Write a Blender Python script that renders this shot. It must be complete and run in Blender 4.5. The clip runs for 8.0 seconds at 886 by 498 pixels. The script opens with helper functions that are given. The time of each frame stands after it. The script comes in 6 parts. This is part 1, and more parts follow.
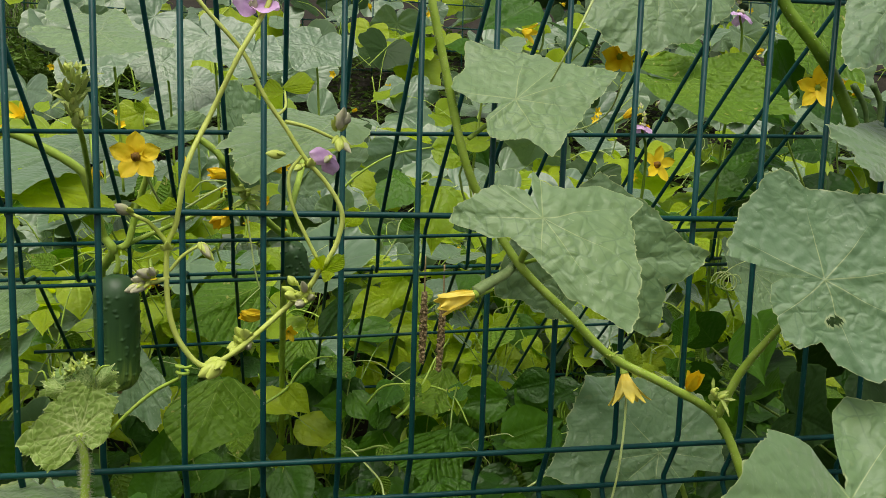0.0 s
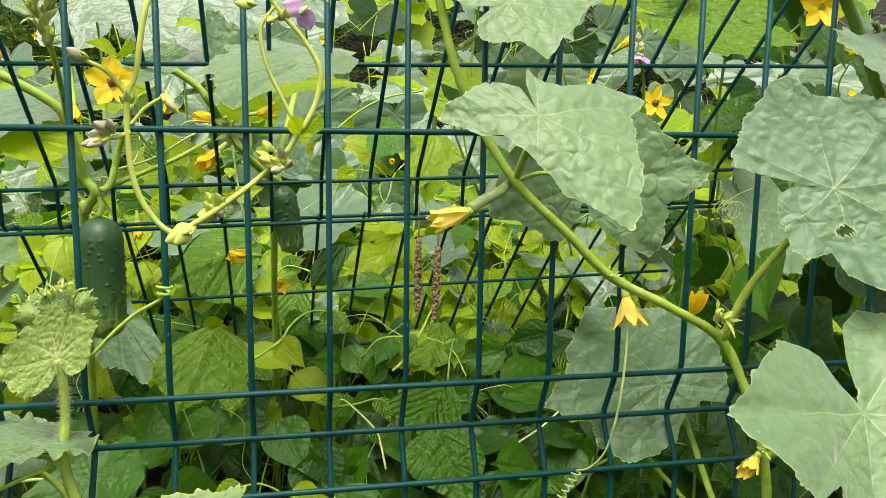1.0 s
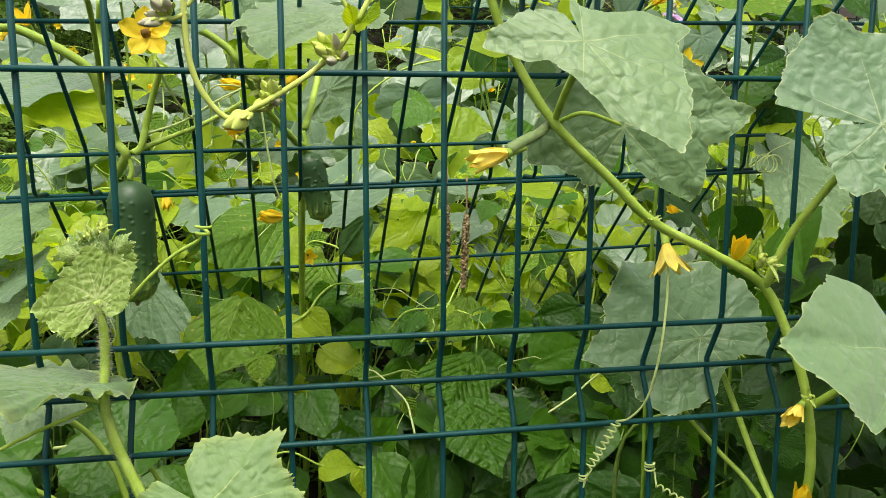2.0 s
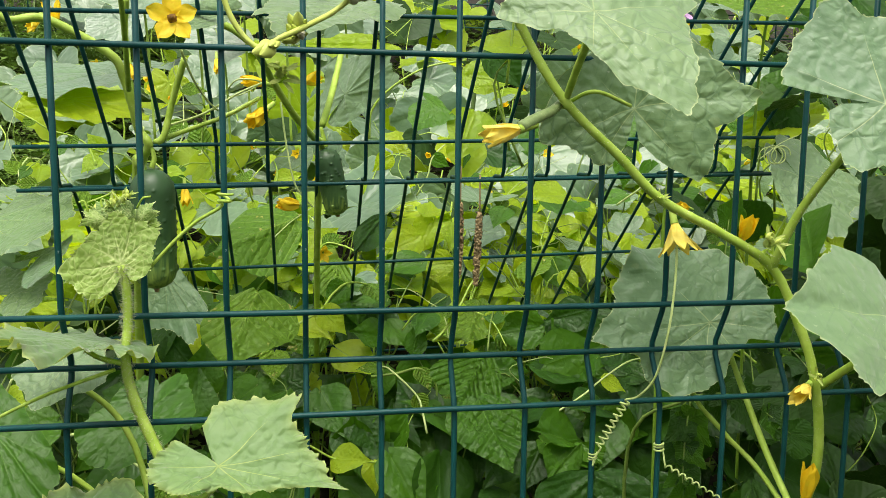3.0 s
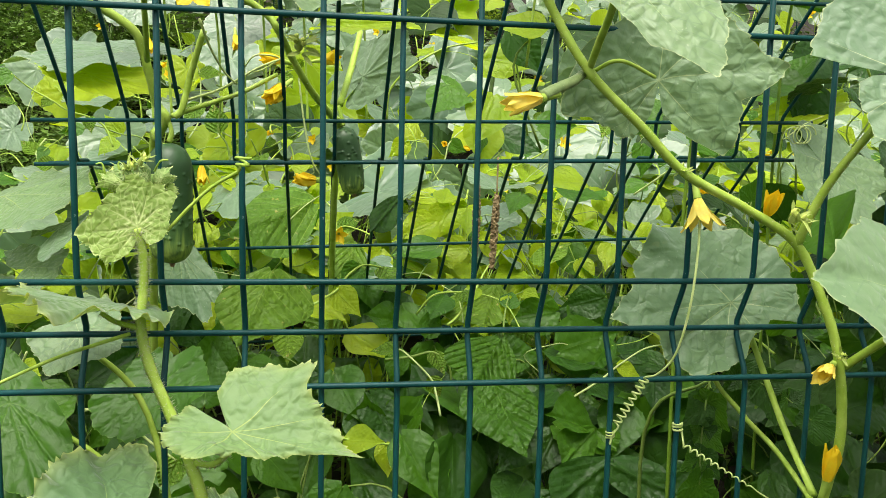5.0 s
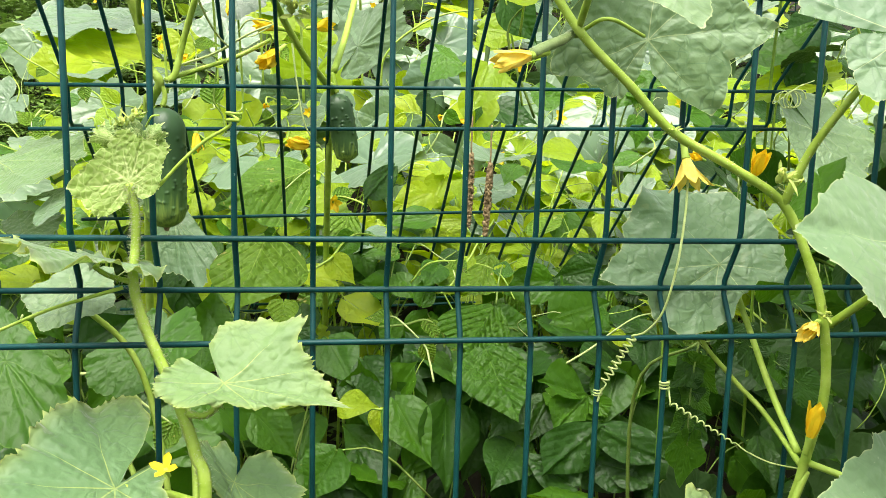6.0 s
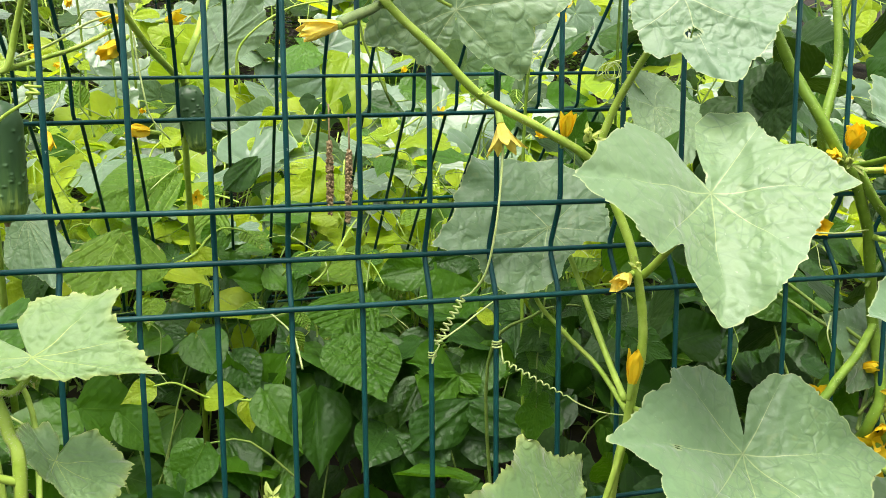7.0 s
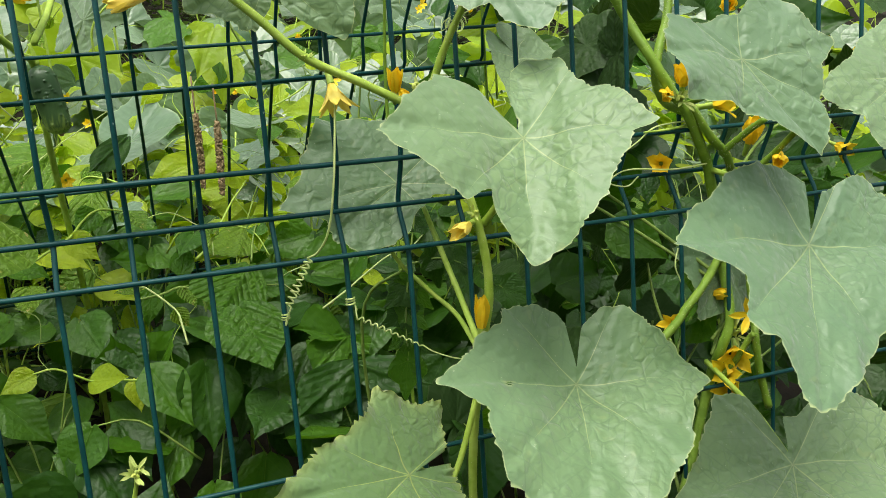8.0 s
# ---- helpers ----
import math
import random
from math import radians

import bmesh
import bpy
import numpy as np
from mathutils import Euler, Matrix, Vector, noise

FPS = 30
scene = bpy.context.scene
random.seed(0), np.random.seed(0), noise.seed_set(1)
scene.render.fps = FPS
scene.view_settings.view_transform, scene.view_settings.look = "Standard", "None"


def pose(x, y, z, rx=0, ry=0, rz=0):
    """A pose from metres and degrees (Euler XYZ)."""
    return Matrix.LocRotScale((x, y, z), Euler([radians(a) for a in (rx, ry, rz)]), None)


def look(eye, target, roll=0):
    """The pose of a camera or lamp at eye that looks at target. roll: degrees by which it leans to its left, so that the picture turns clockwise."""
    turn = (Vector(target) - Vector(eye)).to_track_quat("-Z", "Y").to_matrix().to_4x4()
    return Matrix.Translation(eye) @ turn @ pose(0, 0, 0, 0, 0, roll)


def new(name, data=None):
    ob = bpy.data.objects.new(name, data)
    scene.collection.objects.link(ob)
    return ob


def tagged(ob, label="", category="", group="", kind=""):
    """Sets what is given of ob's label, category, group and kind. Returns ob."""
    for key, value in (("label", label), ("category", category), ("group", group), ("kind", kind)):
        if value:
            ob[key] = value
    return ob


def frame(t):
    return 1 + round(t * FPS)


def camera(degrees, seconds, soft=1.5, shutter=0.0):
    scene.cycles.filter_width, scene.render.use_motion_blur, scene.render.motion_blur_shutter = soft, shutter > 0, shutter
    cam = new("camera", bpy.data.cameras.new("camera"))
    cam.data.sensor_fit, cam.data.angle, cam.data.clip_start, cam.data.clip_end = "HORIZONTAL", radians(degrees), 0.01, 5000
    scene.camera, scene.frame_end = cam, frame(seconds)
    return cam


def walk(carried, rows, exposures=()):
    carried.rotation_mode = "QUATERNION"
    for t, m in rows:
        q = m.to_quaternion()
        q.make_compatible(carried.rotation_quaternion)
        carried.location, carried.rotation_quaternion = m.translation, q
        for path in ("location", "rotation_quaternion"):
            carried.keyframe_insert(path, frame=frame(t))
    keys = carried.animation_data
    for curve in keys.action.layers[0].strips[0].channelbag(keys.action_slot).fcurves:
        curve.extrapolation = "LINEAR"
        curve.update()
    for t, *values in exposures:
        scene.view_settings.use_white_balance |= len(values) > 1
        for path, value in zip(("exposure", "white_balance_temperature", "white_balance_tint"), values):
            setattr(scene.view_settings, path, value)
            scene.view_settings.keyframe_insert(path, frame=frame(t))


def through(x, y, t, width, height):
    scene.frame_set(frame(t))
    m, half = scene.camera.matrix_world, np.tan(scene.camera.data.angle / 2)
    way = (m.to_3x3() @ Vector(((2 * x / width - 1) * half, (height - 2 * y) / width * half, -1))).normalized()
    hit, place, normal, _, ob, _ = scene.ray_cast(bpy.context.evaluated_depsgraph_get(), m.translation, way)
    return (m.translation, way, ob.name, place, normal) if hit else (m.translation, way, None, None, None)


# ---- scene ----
cam = camera(56.9, 8.0, soft=0.65)
PATH = [
    (0, (0.189, -0.641, 0.26), (0.591, 1.301, -0.005), 1.8),
    (0.5, (0.206, -0.631, 0.226), (0.626, 1.303, -0.064), 0.8),
    (1, (0.197, -0.622, 0.209), (0.607, 1.311, -0.102), 0.8),
    (1.5, (0.184, -0.622, 0.194), (0.576, 1.316, -0.113), 0.4),
    (2, (0.181, -0.618, 0.167), (0.553, 1.322, -0.147), 0.2),
    (2.2, (0.178, -0.619, 0.154), (0.549, 1.323, -0.148), 0.2),
    (3.3, (0.176, -0.643, 0.129), (0.512, 1.313, -0.116), 0.8),
    (3.5, (0.174, -0.643, 0.131), (0.513, 1.313, -0.115), 0.9),
    (4, (0.174, -0.645, 0.128), (0.497, 1.315, -0.104), 1.3),
    (4.5, (0.172, -0.64, 0.126), (0.489, 1.32, -0.12), 1.2),
    (4.7, (0.173, -0.633, 0.114), (0.488, 1.327, -0.129), 1.3),
    (5.8, (0.176, -0.637, 0.102), (0.482, 1.313, -0.221), 1.6),
    (6, (0.18, -0.643, 0.092), (0.494, 1.309, -0.212), 1.6),
    (6.5, (0.208, -0.653, 0.08), (0.589, 1.288, -0.215), 1.5),
    (7, (0.252, -0.68, 0.059), (0.757, 1.236, -0.215), -0.4),
    (7.5, (0.292, -0.697, 0.053), (0.874, 1.19, -0.262), -3.3),
    (8, (0.326, -0.719, 0.051), (0.967, 1.14, -0.313), -4.2),
]
EXPOSURES = [(0, -0.02, 6750, 12), (0.5, 0.26, 6750, 13), (1, 0.79, 6700, 13), (1.5, 0.82, 6700, 13), (2, 0.7, 6700, 13), (3.5, 0.8, 6650, 13), (4.5, 0.77, 6650, 13), (6, 1.31, 6600, 14), (6.5, 1.21, 6550, 16), (7, 1.18, 6500, 17), (7.5, 1.03, 6500, 16), (8, 0.75, 6500, 15)]
walk(cam, [(t, look(eye, target, roll)) for t, eye, target, roll in PATH], EXPOSURES)

# ---- light: an overcast sky, wide soft sun from behind and above ----
world = bpy.data.worlds.new("world")
scene.world = world
world.use_nodes = True
wn = world.node_tree
sky = wn.nodes.new("ShaderNodeTexSky")
sky.sky_type, sky.sun_disc = "NISHITA", False
sky.sun_elevation, sky.sun_rotation = radians(68), radians(201)
sky.air_density, sky.dust_density, sky.ozone_density = 1.0, 4.0, 0.6
cloud = wn.nodes.new("ShaderNodeHueSaturation")
cloud.inputs["Saturation"].default_value = 0.22
wn.links.new(sky.outputs[0], cloud.inputs["Color"])
wn.links.new(cloud.outputs[0], wn.nodes["Background"].inputs[0])
wn.nodes["Background"].inputs[1].default_value = 0.15
sun = new("sun", bpy.data.lights.new("sun", "SUN"))
sun.data.energy, sun.data.angle, sun.data.color = 2.0, radians(40), (1.0, 0.95, 0.88)
sun.matrix_world = look((-0.9, -2.4, 6.4), (0, 0, 0))
tagged(sun, kind="structure")


# ---- materials ----
def material(name):
    m = bpy.data.materials.new(name)
    m.use_nodes = True
    return m, m.node_tree.nodes, m.node_tree.links, m.node_tree.nodes["Principled BSDF"]


def node(nodes, kind, **values):
    n = nodes.new(kind)
    for k, v in values.items():
        n.inputs[k].default_value = v
    return n


MAIN_VEINS = (0, 38, -38, 80, -80, 143, -143)
SIDE_RATE = 6.5


def leaf_material(name, base, vein, rough=0.5, through=0.25, relief=0.35, spots=0.0, scale=1.0, net=90.0, lift=0.0, wide=0.008, side=0.22, specks=0.0, gloss=0.5, ribs=0.16, net_dark=0.0, net_pale=0.0):
    """Leaf tissue: veins laid in the blade's own plane, quilted relief between them, light passing through."""
    m, n, l, b = material(name)

    def calc(op, x, y=0.0, z=0.0):
        q = n.new("ShaderNodeMath")
        q.operation = op
        for i, w in enumerate((x, y, z)):
            if isinstance(w, (int, float)):
                q.inputs[i].default_value = w
            else:
                l.new(w, q.inputs[i])
        return q.outputs[0]

    def rise(x, lo, hi, a=0.0, z=1.0):
        q = n.new("ShaderNodeMapRange")
        q.interpolation_type = "SMOOTHSTEP"
        for i, w in enumerate((x, lo, hi, a, z)):
            if isinstance(w, (int, float)):
                q.inputs[i].default_value = w
            else:
                l.new(w, q.inputs[i])
        return q.outputs[0]

    def blend(f, x, y):
        q = n.new("ShaderNodeMix")
        q.data_type = "RGBA"
        for i, w in ((0, f), (6, x), (7, y)):
            if isinstance(w, (int, float)):
                q.inputs[i].default_value = w
            elif isinstance(w, tuple):
                q.inputs[i].default_value = (*w, 1)
            else:
                l.new(w, q.inputs[i])
        return q.outputs[2]

    rim = n.new("ShaderNodeAttribute")
    rim.attribute_name = "vein"
    plane = n.new("ShaderNodeAttribute")
    plane.attribute_name = "blade"
    sep = n.new("ShaderNodeSeparateXYZ")
    l.new(plane.outputs["Vector"], sep.inputs[0])
    u, v, single = sep.outputs[0], sep.outputs[1], calc("MULTIPLY", sep.outputs[2], 10.0)
    # nearest main vein: distance across it and place along it
    near, along = None, None
    for deg in MAIN_VEINS:
        c, s = math.cos(math.radians(deg)), math.sin(math.radians(deg))
        t = calc("MULTIPLY_ADD", u, c, calc("MULTIPLY", v, s))
        d = calc("ABSOLUTE", calc("MULTIPLY_ADD", v, c, calc("MULTIPLY", u, -s)))
        d = calc("ADD", d, calc("MULTIPLY", calc("LESS_THAN", t, 0.0), 5.0))
        if near is None:
            near, along = d, t
            continue
        d = calc("ADD", d, single)
        closer = calc("LESS_THAN", d, near)
        along = calc("MULTIPLY_ADD", calc("SUBTRACT", t, along), closer, along)
        near = calc("MINIMUM", near, d)
    q = calc("FRACT", calc("MULTIPLY", calc("MULTIPLY_ADD", near, -0.8, along), SIDE_RATE))
    branch = calc("MULTIPLY", calc("SUBTRACT", 0.5, calc("ABSOLUTE", calc("SUBTRACT", q, 0.5))), 0.78 / SIDE_RATE)
    fade = calc("MAXIMUM", calc("MULTIPLY_ADD", along, -1.35, 1.0), 0.05)
    main_mask = calc("MULTIPLY", rise(near, 0.0, calc("MULTIPLY", fade, wide), 1.0, 0.0), calc("MULTIPLY", fade, calc("MULTIPLY_ADD", along, 2.5, 0.45)))
    main_mask = calc("MINIMUM", main_mask, 0.9)
    side_mask = calc("MULTIPLY", rise(branch, 0.0, wide * 0.55, 1.0, 0.0), calc("MULTIPLY", side, fade))
    tc = n.new("ShaderNodeTexCoord")
    info = n.new("ShaderNodeObjectInfo")
    big = node(n, "ShaderNodeTexNoise", Scale=14.0 * scale, Detail=4.0)
    fine = node(n, "ShaderNodeTexNoise", Scale=260.0 * scale, Detail=3.0)
    soft = node(n, "ShaderNodeTexNoise", Scale=45.0 * scale, Detail=2.0)
    cells = node(n, "ShaderNodeTexVoronoi", Scale=net * scale)
    cells.feature = "SMOOTH_F1"
    cells.inputs["Smoothness"].default_value = 0.55
    for w in (big, fine, soft):
        l.new(tc.outputs["Object"], w.inputs["Vector"])
    l.new(blend(0.012, tc.outputs["Object"], soft.outputs["Color"]), cells.inputs["Vector"])
    crease = node(n, "ShaderNodeTexVoronoi", Scale=net * scale * 0.62)
    crease.feature = "DISTANCE_TO_EDGE"
    l.new(blend(0.020, tc.outputs["Object"], soft.outputs["Color"]), crease.inputs["Vector"])
    # blade colour varied leaf by leaf and over the blade
    vary = calc("ADD", big.outputs["Fac"], calc("MULTIPLY_ADD", info.outputs["Random"], 0.7, -0.35))
    out = blend(vary, (base[0] * 0.72, base[1] * 0.80, base[2] * 0.85), (base[0] * 1.35, base[1] * 1.18, base[2] * 1.0))
    out = blend(calc("MULTIPLY", rise(soft.outputs["Fac"], 0.35, 0.7), 0.22), out, (base[0] * 0.7, base[1] * 0.8, base[2] * 0.7))
    patch = rise(big.outputs["Fac"], 0.32, 0.66)
    thin = calc("MULTIPLY", rise(crease.outputs["Distance"], 0.0, 0.10, 1.0, 0.0), calc("MULTIPLY_ADD", patch, 0.75, 0.1))
    if net_dark > 0:
        # the sunken small veins: soft darker lines that come and go
        thin = calc("MAXIMUM", thin, calc("MULTIPLY", rise(branch, 0.0, wide * 0.9, 1.0, 0.0), calc("MULTIPLY_ADD", patch, 0.7, 0.3)))
        out = blend(calc("MULTIPLY", thin, net_dark), out, (base[0] * 0.45, base[1] * 0.58, base[2] * 0.55))
        lines = calc("MAXIMUM", calc("MULTIPLY", main_mask, 0.9), rim.outputs["Fac"])
    else:
        lines = calc("MAXIMUM", calc("MAXIMUM", main_mask, side_mask), rim.outputs["Fac"])
    if net_pale > 0:
        lines = calc("MAXIMUM", lines, calc("MULTIPLY", rise(crease.outputs["Distance"], 0.0, 0.12, 1.0, 0.0), net_pale))
    out = blend(lines, out, tuple(vein))
    if spots > 0:
        sp = node(n, "ShaderNodeTexNoise", Scale=75.0 * scale, Detail=2.0)
        l.new(tc.outputs["Object"], sp.inputs["Vector"])
        out = blend(calc("MULTIPLY", rise(sp.outputs["Fac"], 0.66, 0.72), spots), out, (0.42, 0.40, 0.13))
    if specks > 0:
        dust = node(n, "ShaderNodeTexNoise", Scale=330.0, Detail=1.0)
        l.new(tc.outputs["Object"], dust.inputs["Vector"])
        out = blend(calc("MULTIPLY", rise(dust.outputs["Fac"], 0.735, 0.78), specks), out, (0.62, 0.66, 0.52))
    l.new(out, b.inputs["Base Color"])
    b.inputs["Roughness"].default_value = rough
    b.inputs["Specular IOR Level"].default_value = gloss
    b.inputs["Sheen Weight"].default_value = lift
    b.inputs["Sheen Roughness"].default_value = 0.5
    # relief: sunken veins, pillows between the fine veins, fine grain
    high = calc("MULTIPLY", rise(near, 0.0, 0.05), 0.40)
    high = calc("MULTIPLY_ADD", rise(branch, 0.0, 0.05), ribs, high)
    high = calc("MULTIPLY_ADD", rise(cells.outputs["Distance"], 0.05, 0.75, 1.0, 0.0), 0.50, high)
    high = calc("MULTIPLY_ADD", calc("MULTIPLY", rise(crease.outputs["Distance"], 0.0, 0.20), rise(big.outputs["Fac"], 0.34, 0.62)), 0.30, high)
    high = calc("MULTIPLY_ADD", fine.outputs["Fac"], 0.16, high)
    high = calc("MULTIPLY_ADD", soft.outputs["Fac"], 0.14, high)
    bump = node(n, "ShaderNodeBump", Strength=relief, Distance=0.0022)
    l.new(high, bump.inputs["Height"])
    l.new(bump.outputs[0], b.inputs["Normal"])
    # light that passes through the blade
    tr = n.new("ShaderNodeBsdfTranslucent")
    warm = n.new("ShaderNodeMix")
    warm.data_type = "RGBA"
    warm.blend_type = "MULTIPLY"
    warm.inputs[0].default_value = 1.0
    warm.inputs[7].default_value = (1.7, 1.6, 0.45, 1)
    l.new(out, warm.inputs[6])
    l.new(warm.outputs[2], tr.inputs["Color"])
    l.new(bump.outputs[0], tr.inputs["Normal"])
    mix = n.new("ShaderNodeMixShader")
    mix.inputs[0].default_value = through
    l.new(b.outputs[0], mix.inputs[1])
    l.new(tr.outputs[0], mix.inputs[2])
    l.new(mix.outputs[0], n["Material Output"].inputs["Surface"])
    return m


def plain_material(name, dark, light, scale=60.0, rough=0.55, relief=0.2, through=0.0, spec=0.4, distance=0.0003, metal=0.0):
    """Two-tone noise material with a fine relief."""
    m, n, l, b = material(name)
    tc = n.new("ShaderNodeTexCoord")
    big = node(n, "ShaderNodeTexNoise", Scale=scale, Detail=6.0, Roughness=0.65)
    fine = node(n, "ShaderNodeTexNoise", Scale=scale * 9, Detail=3.0)
    l.new(tc.outputs["Object"], big.inputs["Vector"])
    l.new(tc.outputs["Object"], fine.inputs["Vector"])
    ramp = n.new("ShaderNodeValToRGB")
    ramp.color_ramp.elements[0].position, ramp.color_ramp.elements[1].position = 0.32, 0.68
    ramp.color_ramp.elements[0].color, ramp.color_ramp.elements[1].color = (*dark, 1), (*light, 1)
    l.new(big.outputs["Fac"], ramp.inputs[0])
    l.new(ramp.outputs[0], b.inputs["Base Color"])
    b.inputs["Roughness"].default_value, b.inputs["Specular IOR Level"].default_value = rough, spec
    b.inputs["Metallic"].default_value = metal
    bump = node(n, "ShaderNodeBump", Strength=relief, Distance=distance)
    l.new(fine.outputs["Fac"], bump.inputs["Height"])
    l.new(bump.outputs[0], b.inputs["Normal"])
    if through > 0:
        tr = n.new("ShaderNodeBsdfTranslucent")
        l.new(ramp.outputs[0], tr.inputs["Color"])
        mix = n.new("ShaderNodeMixShader")
        mix.inputs[0].default_value = through
        l.new(b.outputs[0], mix.inputs[1])
        l.new(tr.outputs[0], mix.inputs[2])
        l.new(mix.outputs[0], n["Material Output"].inputs["Surface"])
    return m


def wear(m, scale, at_least, tint):
    """Small pale flecks and rubbed spots on a material's base colour."""
    n, l = m.node_tree.nodes, m.node_tree.links
    base = n["Principled BSDF"].inputs["Base Color"]
    tc = n.new("ShaderNodeTexCoord")
    flecks = node(n, "ShaderNodeTexNoise", Scale=scale, Detail=3.0, Roughness=0.7)
    l.new(tc.outputs["Object"], flecks.inputs["Vector"])
    cut = n.new("ShaderNodeMapRange")
    for k, v in ((1, at_least), (2, at_least + 0.05)):
        cut.inputs[k].default_value = v
    l.new(flecks.outputs["Fac"], cut.inputs[0])
    q = n.new("ShaderNodeMix")
    q.data_type = "RGBA"
    q.inputs[7].default_value = (*tint, 1)
    l.new(cut.outputs[0], q.inputs[0])
    l.new(base.links[0].from_socket, q.inputs[6])
    l.new(q.outputs[2], base)


LEAF = leaf_material("cucumber_leaf", (0.134, 0.250, 0.100), (0.40, 0.48, 0.20), 0.48, 0.16, 0.72, spots=0.08, net=120, lift=0.40, specks=0.2, gloss=0.55, net_dark=0.55, ribs=0.20, wide=0.010)
# darkened copy of the leaf: the old vine's inner shade put into the colour
LEAF_SHADED = leaf_material("cucumber_leaf_shaded", (0.024, 0.064, 0.012), (0.06, 0.12, 0.03), 0.5, 0.2, 0.7, net=80, gloss=0.2)
LEAF_PALE = leaf_material("cucumber_leaf_pale", (0.142, 0.268, 0.094), (0.46, 0.54, 0.14), 0.5, 0.24, 0.8, net=150, lift=0.32, gloss=0.4, net_dark=0.35, ribs=0.10, wide=0.011)
LEAF_YOUNG = leaf_material("cucumber_leaf_young", (0.20, 0.34, 0.065), (0.60, 0.69, 0.30), 0.6, 0.25, 0.5, net=260, lift=0.12, wide=0.055, side=0.9, net_pale=0.30)
LEAF_FAR = leaf_material("cucumber_leaf_far", (0.105, 0.208, 0.092), (0.24, 0.36, 0.16), 0.38, 0.2, 0.6, net=80, lift=0.40, wide=0.012, gloss=0.85, net_dark=0.35)
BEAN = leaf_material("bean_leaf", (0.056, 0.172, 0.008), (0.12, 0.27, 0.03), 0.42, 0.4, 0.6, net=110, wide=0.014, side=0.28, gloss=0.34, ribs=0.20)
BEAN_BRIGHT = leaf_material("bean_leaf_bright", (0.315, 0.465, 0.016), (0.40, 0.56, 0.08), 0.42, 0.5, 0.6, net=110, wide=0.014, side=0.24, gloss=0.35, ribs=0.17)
BEAN_SPOT = leaf_material("bean_leaf_spotted", (0.125, 0.255, 0.020), (0.27, 0.41, 0.07), 0.45, 0.35, 1.2, spots=0.8, net=130, wide=0.014, side=0.7, gloss=0.25, ribs=0.6)
BEAN_RIDGED = leaf_material("bean_leaf_ridged", (0.066, 0.185, 0.009), (0.13, 0.28, 0.04), 0.42, 0.4, 1.5, net=120, wide=0.014, side=0.3, gloss=0.32, ribs=0.7)
# deep green bean leaf that also carries the shade under the frame as colour
BEAN_DEEP_SHADE = leaf_material("bean_leaf_deep_shade", (0.024, 0.088, 0.006), (0.06, 0.16, 0.02), 0.42, 0.3, 0.6, net=110, wide=0.014, side=0.28, gloss=0.32, ribs=0.20)
STEM = plain_material("vine_stem", (0.28, 0.45, 0.035), (0.44, 0.61, 0.10), 70, 0.5, 0.25, 0.1)
# stem darkened for the old vine: shade among its leaves put into the colour
STEM_OLD_SHADED = plain_material("old_vine_stem_shaded", (0.13, 0.26, 0.014), (0.23, 0.39, 0.035), 70, 0.5, 0.3, 0.1)
PETIOLE = plain_material("leaf_stalk", (0.14, 0.25, 0.03), (0.26, 0.38, 0.07), 70, 0.5, 0.2, 0.15)
STEM_YELLOW = plain_material("twining_stem", (0.46, 0.57, 0.08), (0.62, 0.71, 0.18), 60, 0.5, 0.25, 0.1)
TENDRIL = plain_material("tendril", (0.40, 0.54, 0.14), (0.58, 0.68, 0.28), 60, 0.5, 0.1, 0.15)
HAIR = plain_material("stem_hair", (0.5, 0.55, 0.3), (0.7, 0.72, 0.5), 90, 0.6, 0.0, 0.3)
PETAL = plain_material("yellow_petal", (0.92, 0.63, 0.008), (0.95, 0.76, 0.03), 90, 0.55, 0.3, 0.25)
PETAL_PALE = plain_material("pale_yellow_petal", (0.88, 0.70, 0.06), (0.94, 0.82, 0.20), 90, 0.55, 0.3, 0.25)
PISTIL = plain_material("flower_heart", (0.10, 0.05, 0.01), (0.30, 0.16, 0.02), 300, 0.7, 0.4)
VIOLET = plain_material("violet_petal", (0.60, 0.34, 0.66), (0.80, 0.57, 0.84), 120, 0.55, 0.2, 0.25)
BUD = plain_material("bean_bud", (0.40, 0.45, 0.19), (0.53, 0.47, 0.40), 150, 0.6, 0.3, 0.1)
FRUIT_YOUNG = plain_material("young_cucumber_skin", (0.16, 0.25, 0.08), (0.28, 0.38, 0.14), 160, 0.5, 0.5, 0.05)
DRY = plain_material("dry_brown_husk", (0.18, 0.13, 0.06), (0.42, 0.32, 0.15), 200, 0.8, 0.6)
POD = plain_material("bean_pod_green", (0.05, 0.10, 0.025), (0.10, 0.17, 0.04), 60, 0.5, 0.3, 0.05)
WIRE = plain_material("green_coated_wire", (0.002, 0.040, 0.037), (0.005, 0.064, 0.058), 25, 0.44, 0.15, 0.0, 0.22)
wear(WIRE, 140.0, 0.70, (0.16, 0.24, 0.22))
SOIL = plain_material("garden_soil", (0.010, 0.009, 0.006), (0.03, 0.024, 0.014), 9, 0.95, 0.3, distance=0.01)
WEED = plain_material("weed_leaf", (0.05, 0.13, 0.012), (0.17, 0.28, 0.04), 9, 0.5, 0.2, 0.2)
SEPAL = plain_material("green_sepal", (0.30, 0.43, 0.07), (0.50, 0.58, 0.17), 120, 0.55, 0.3, 0.15)
HEDGE = plain_material("hedge_leaf", (0.012, 0.04, 0.006), (0.045, 0.11, 0.016), 9, 0.5, 0.2, 0.15)
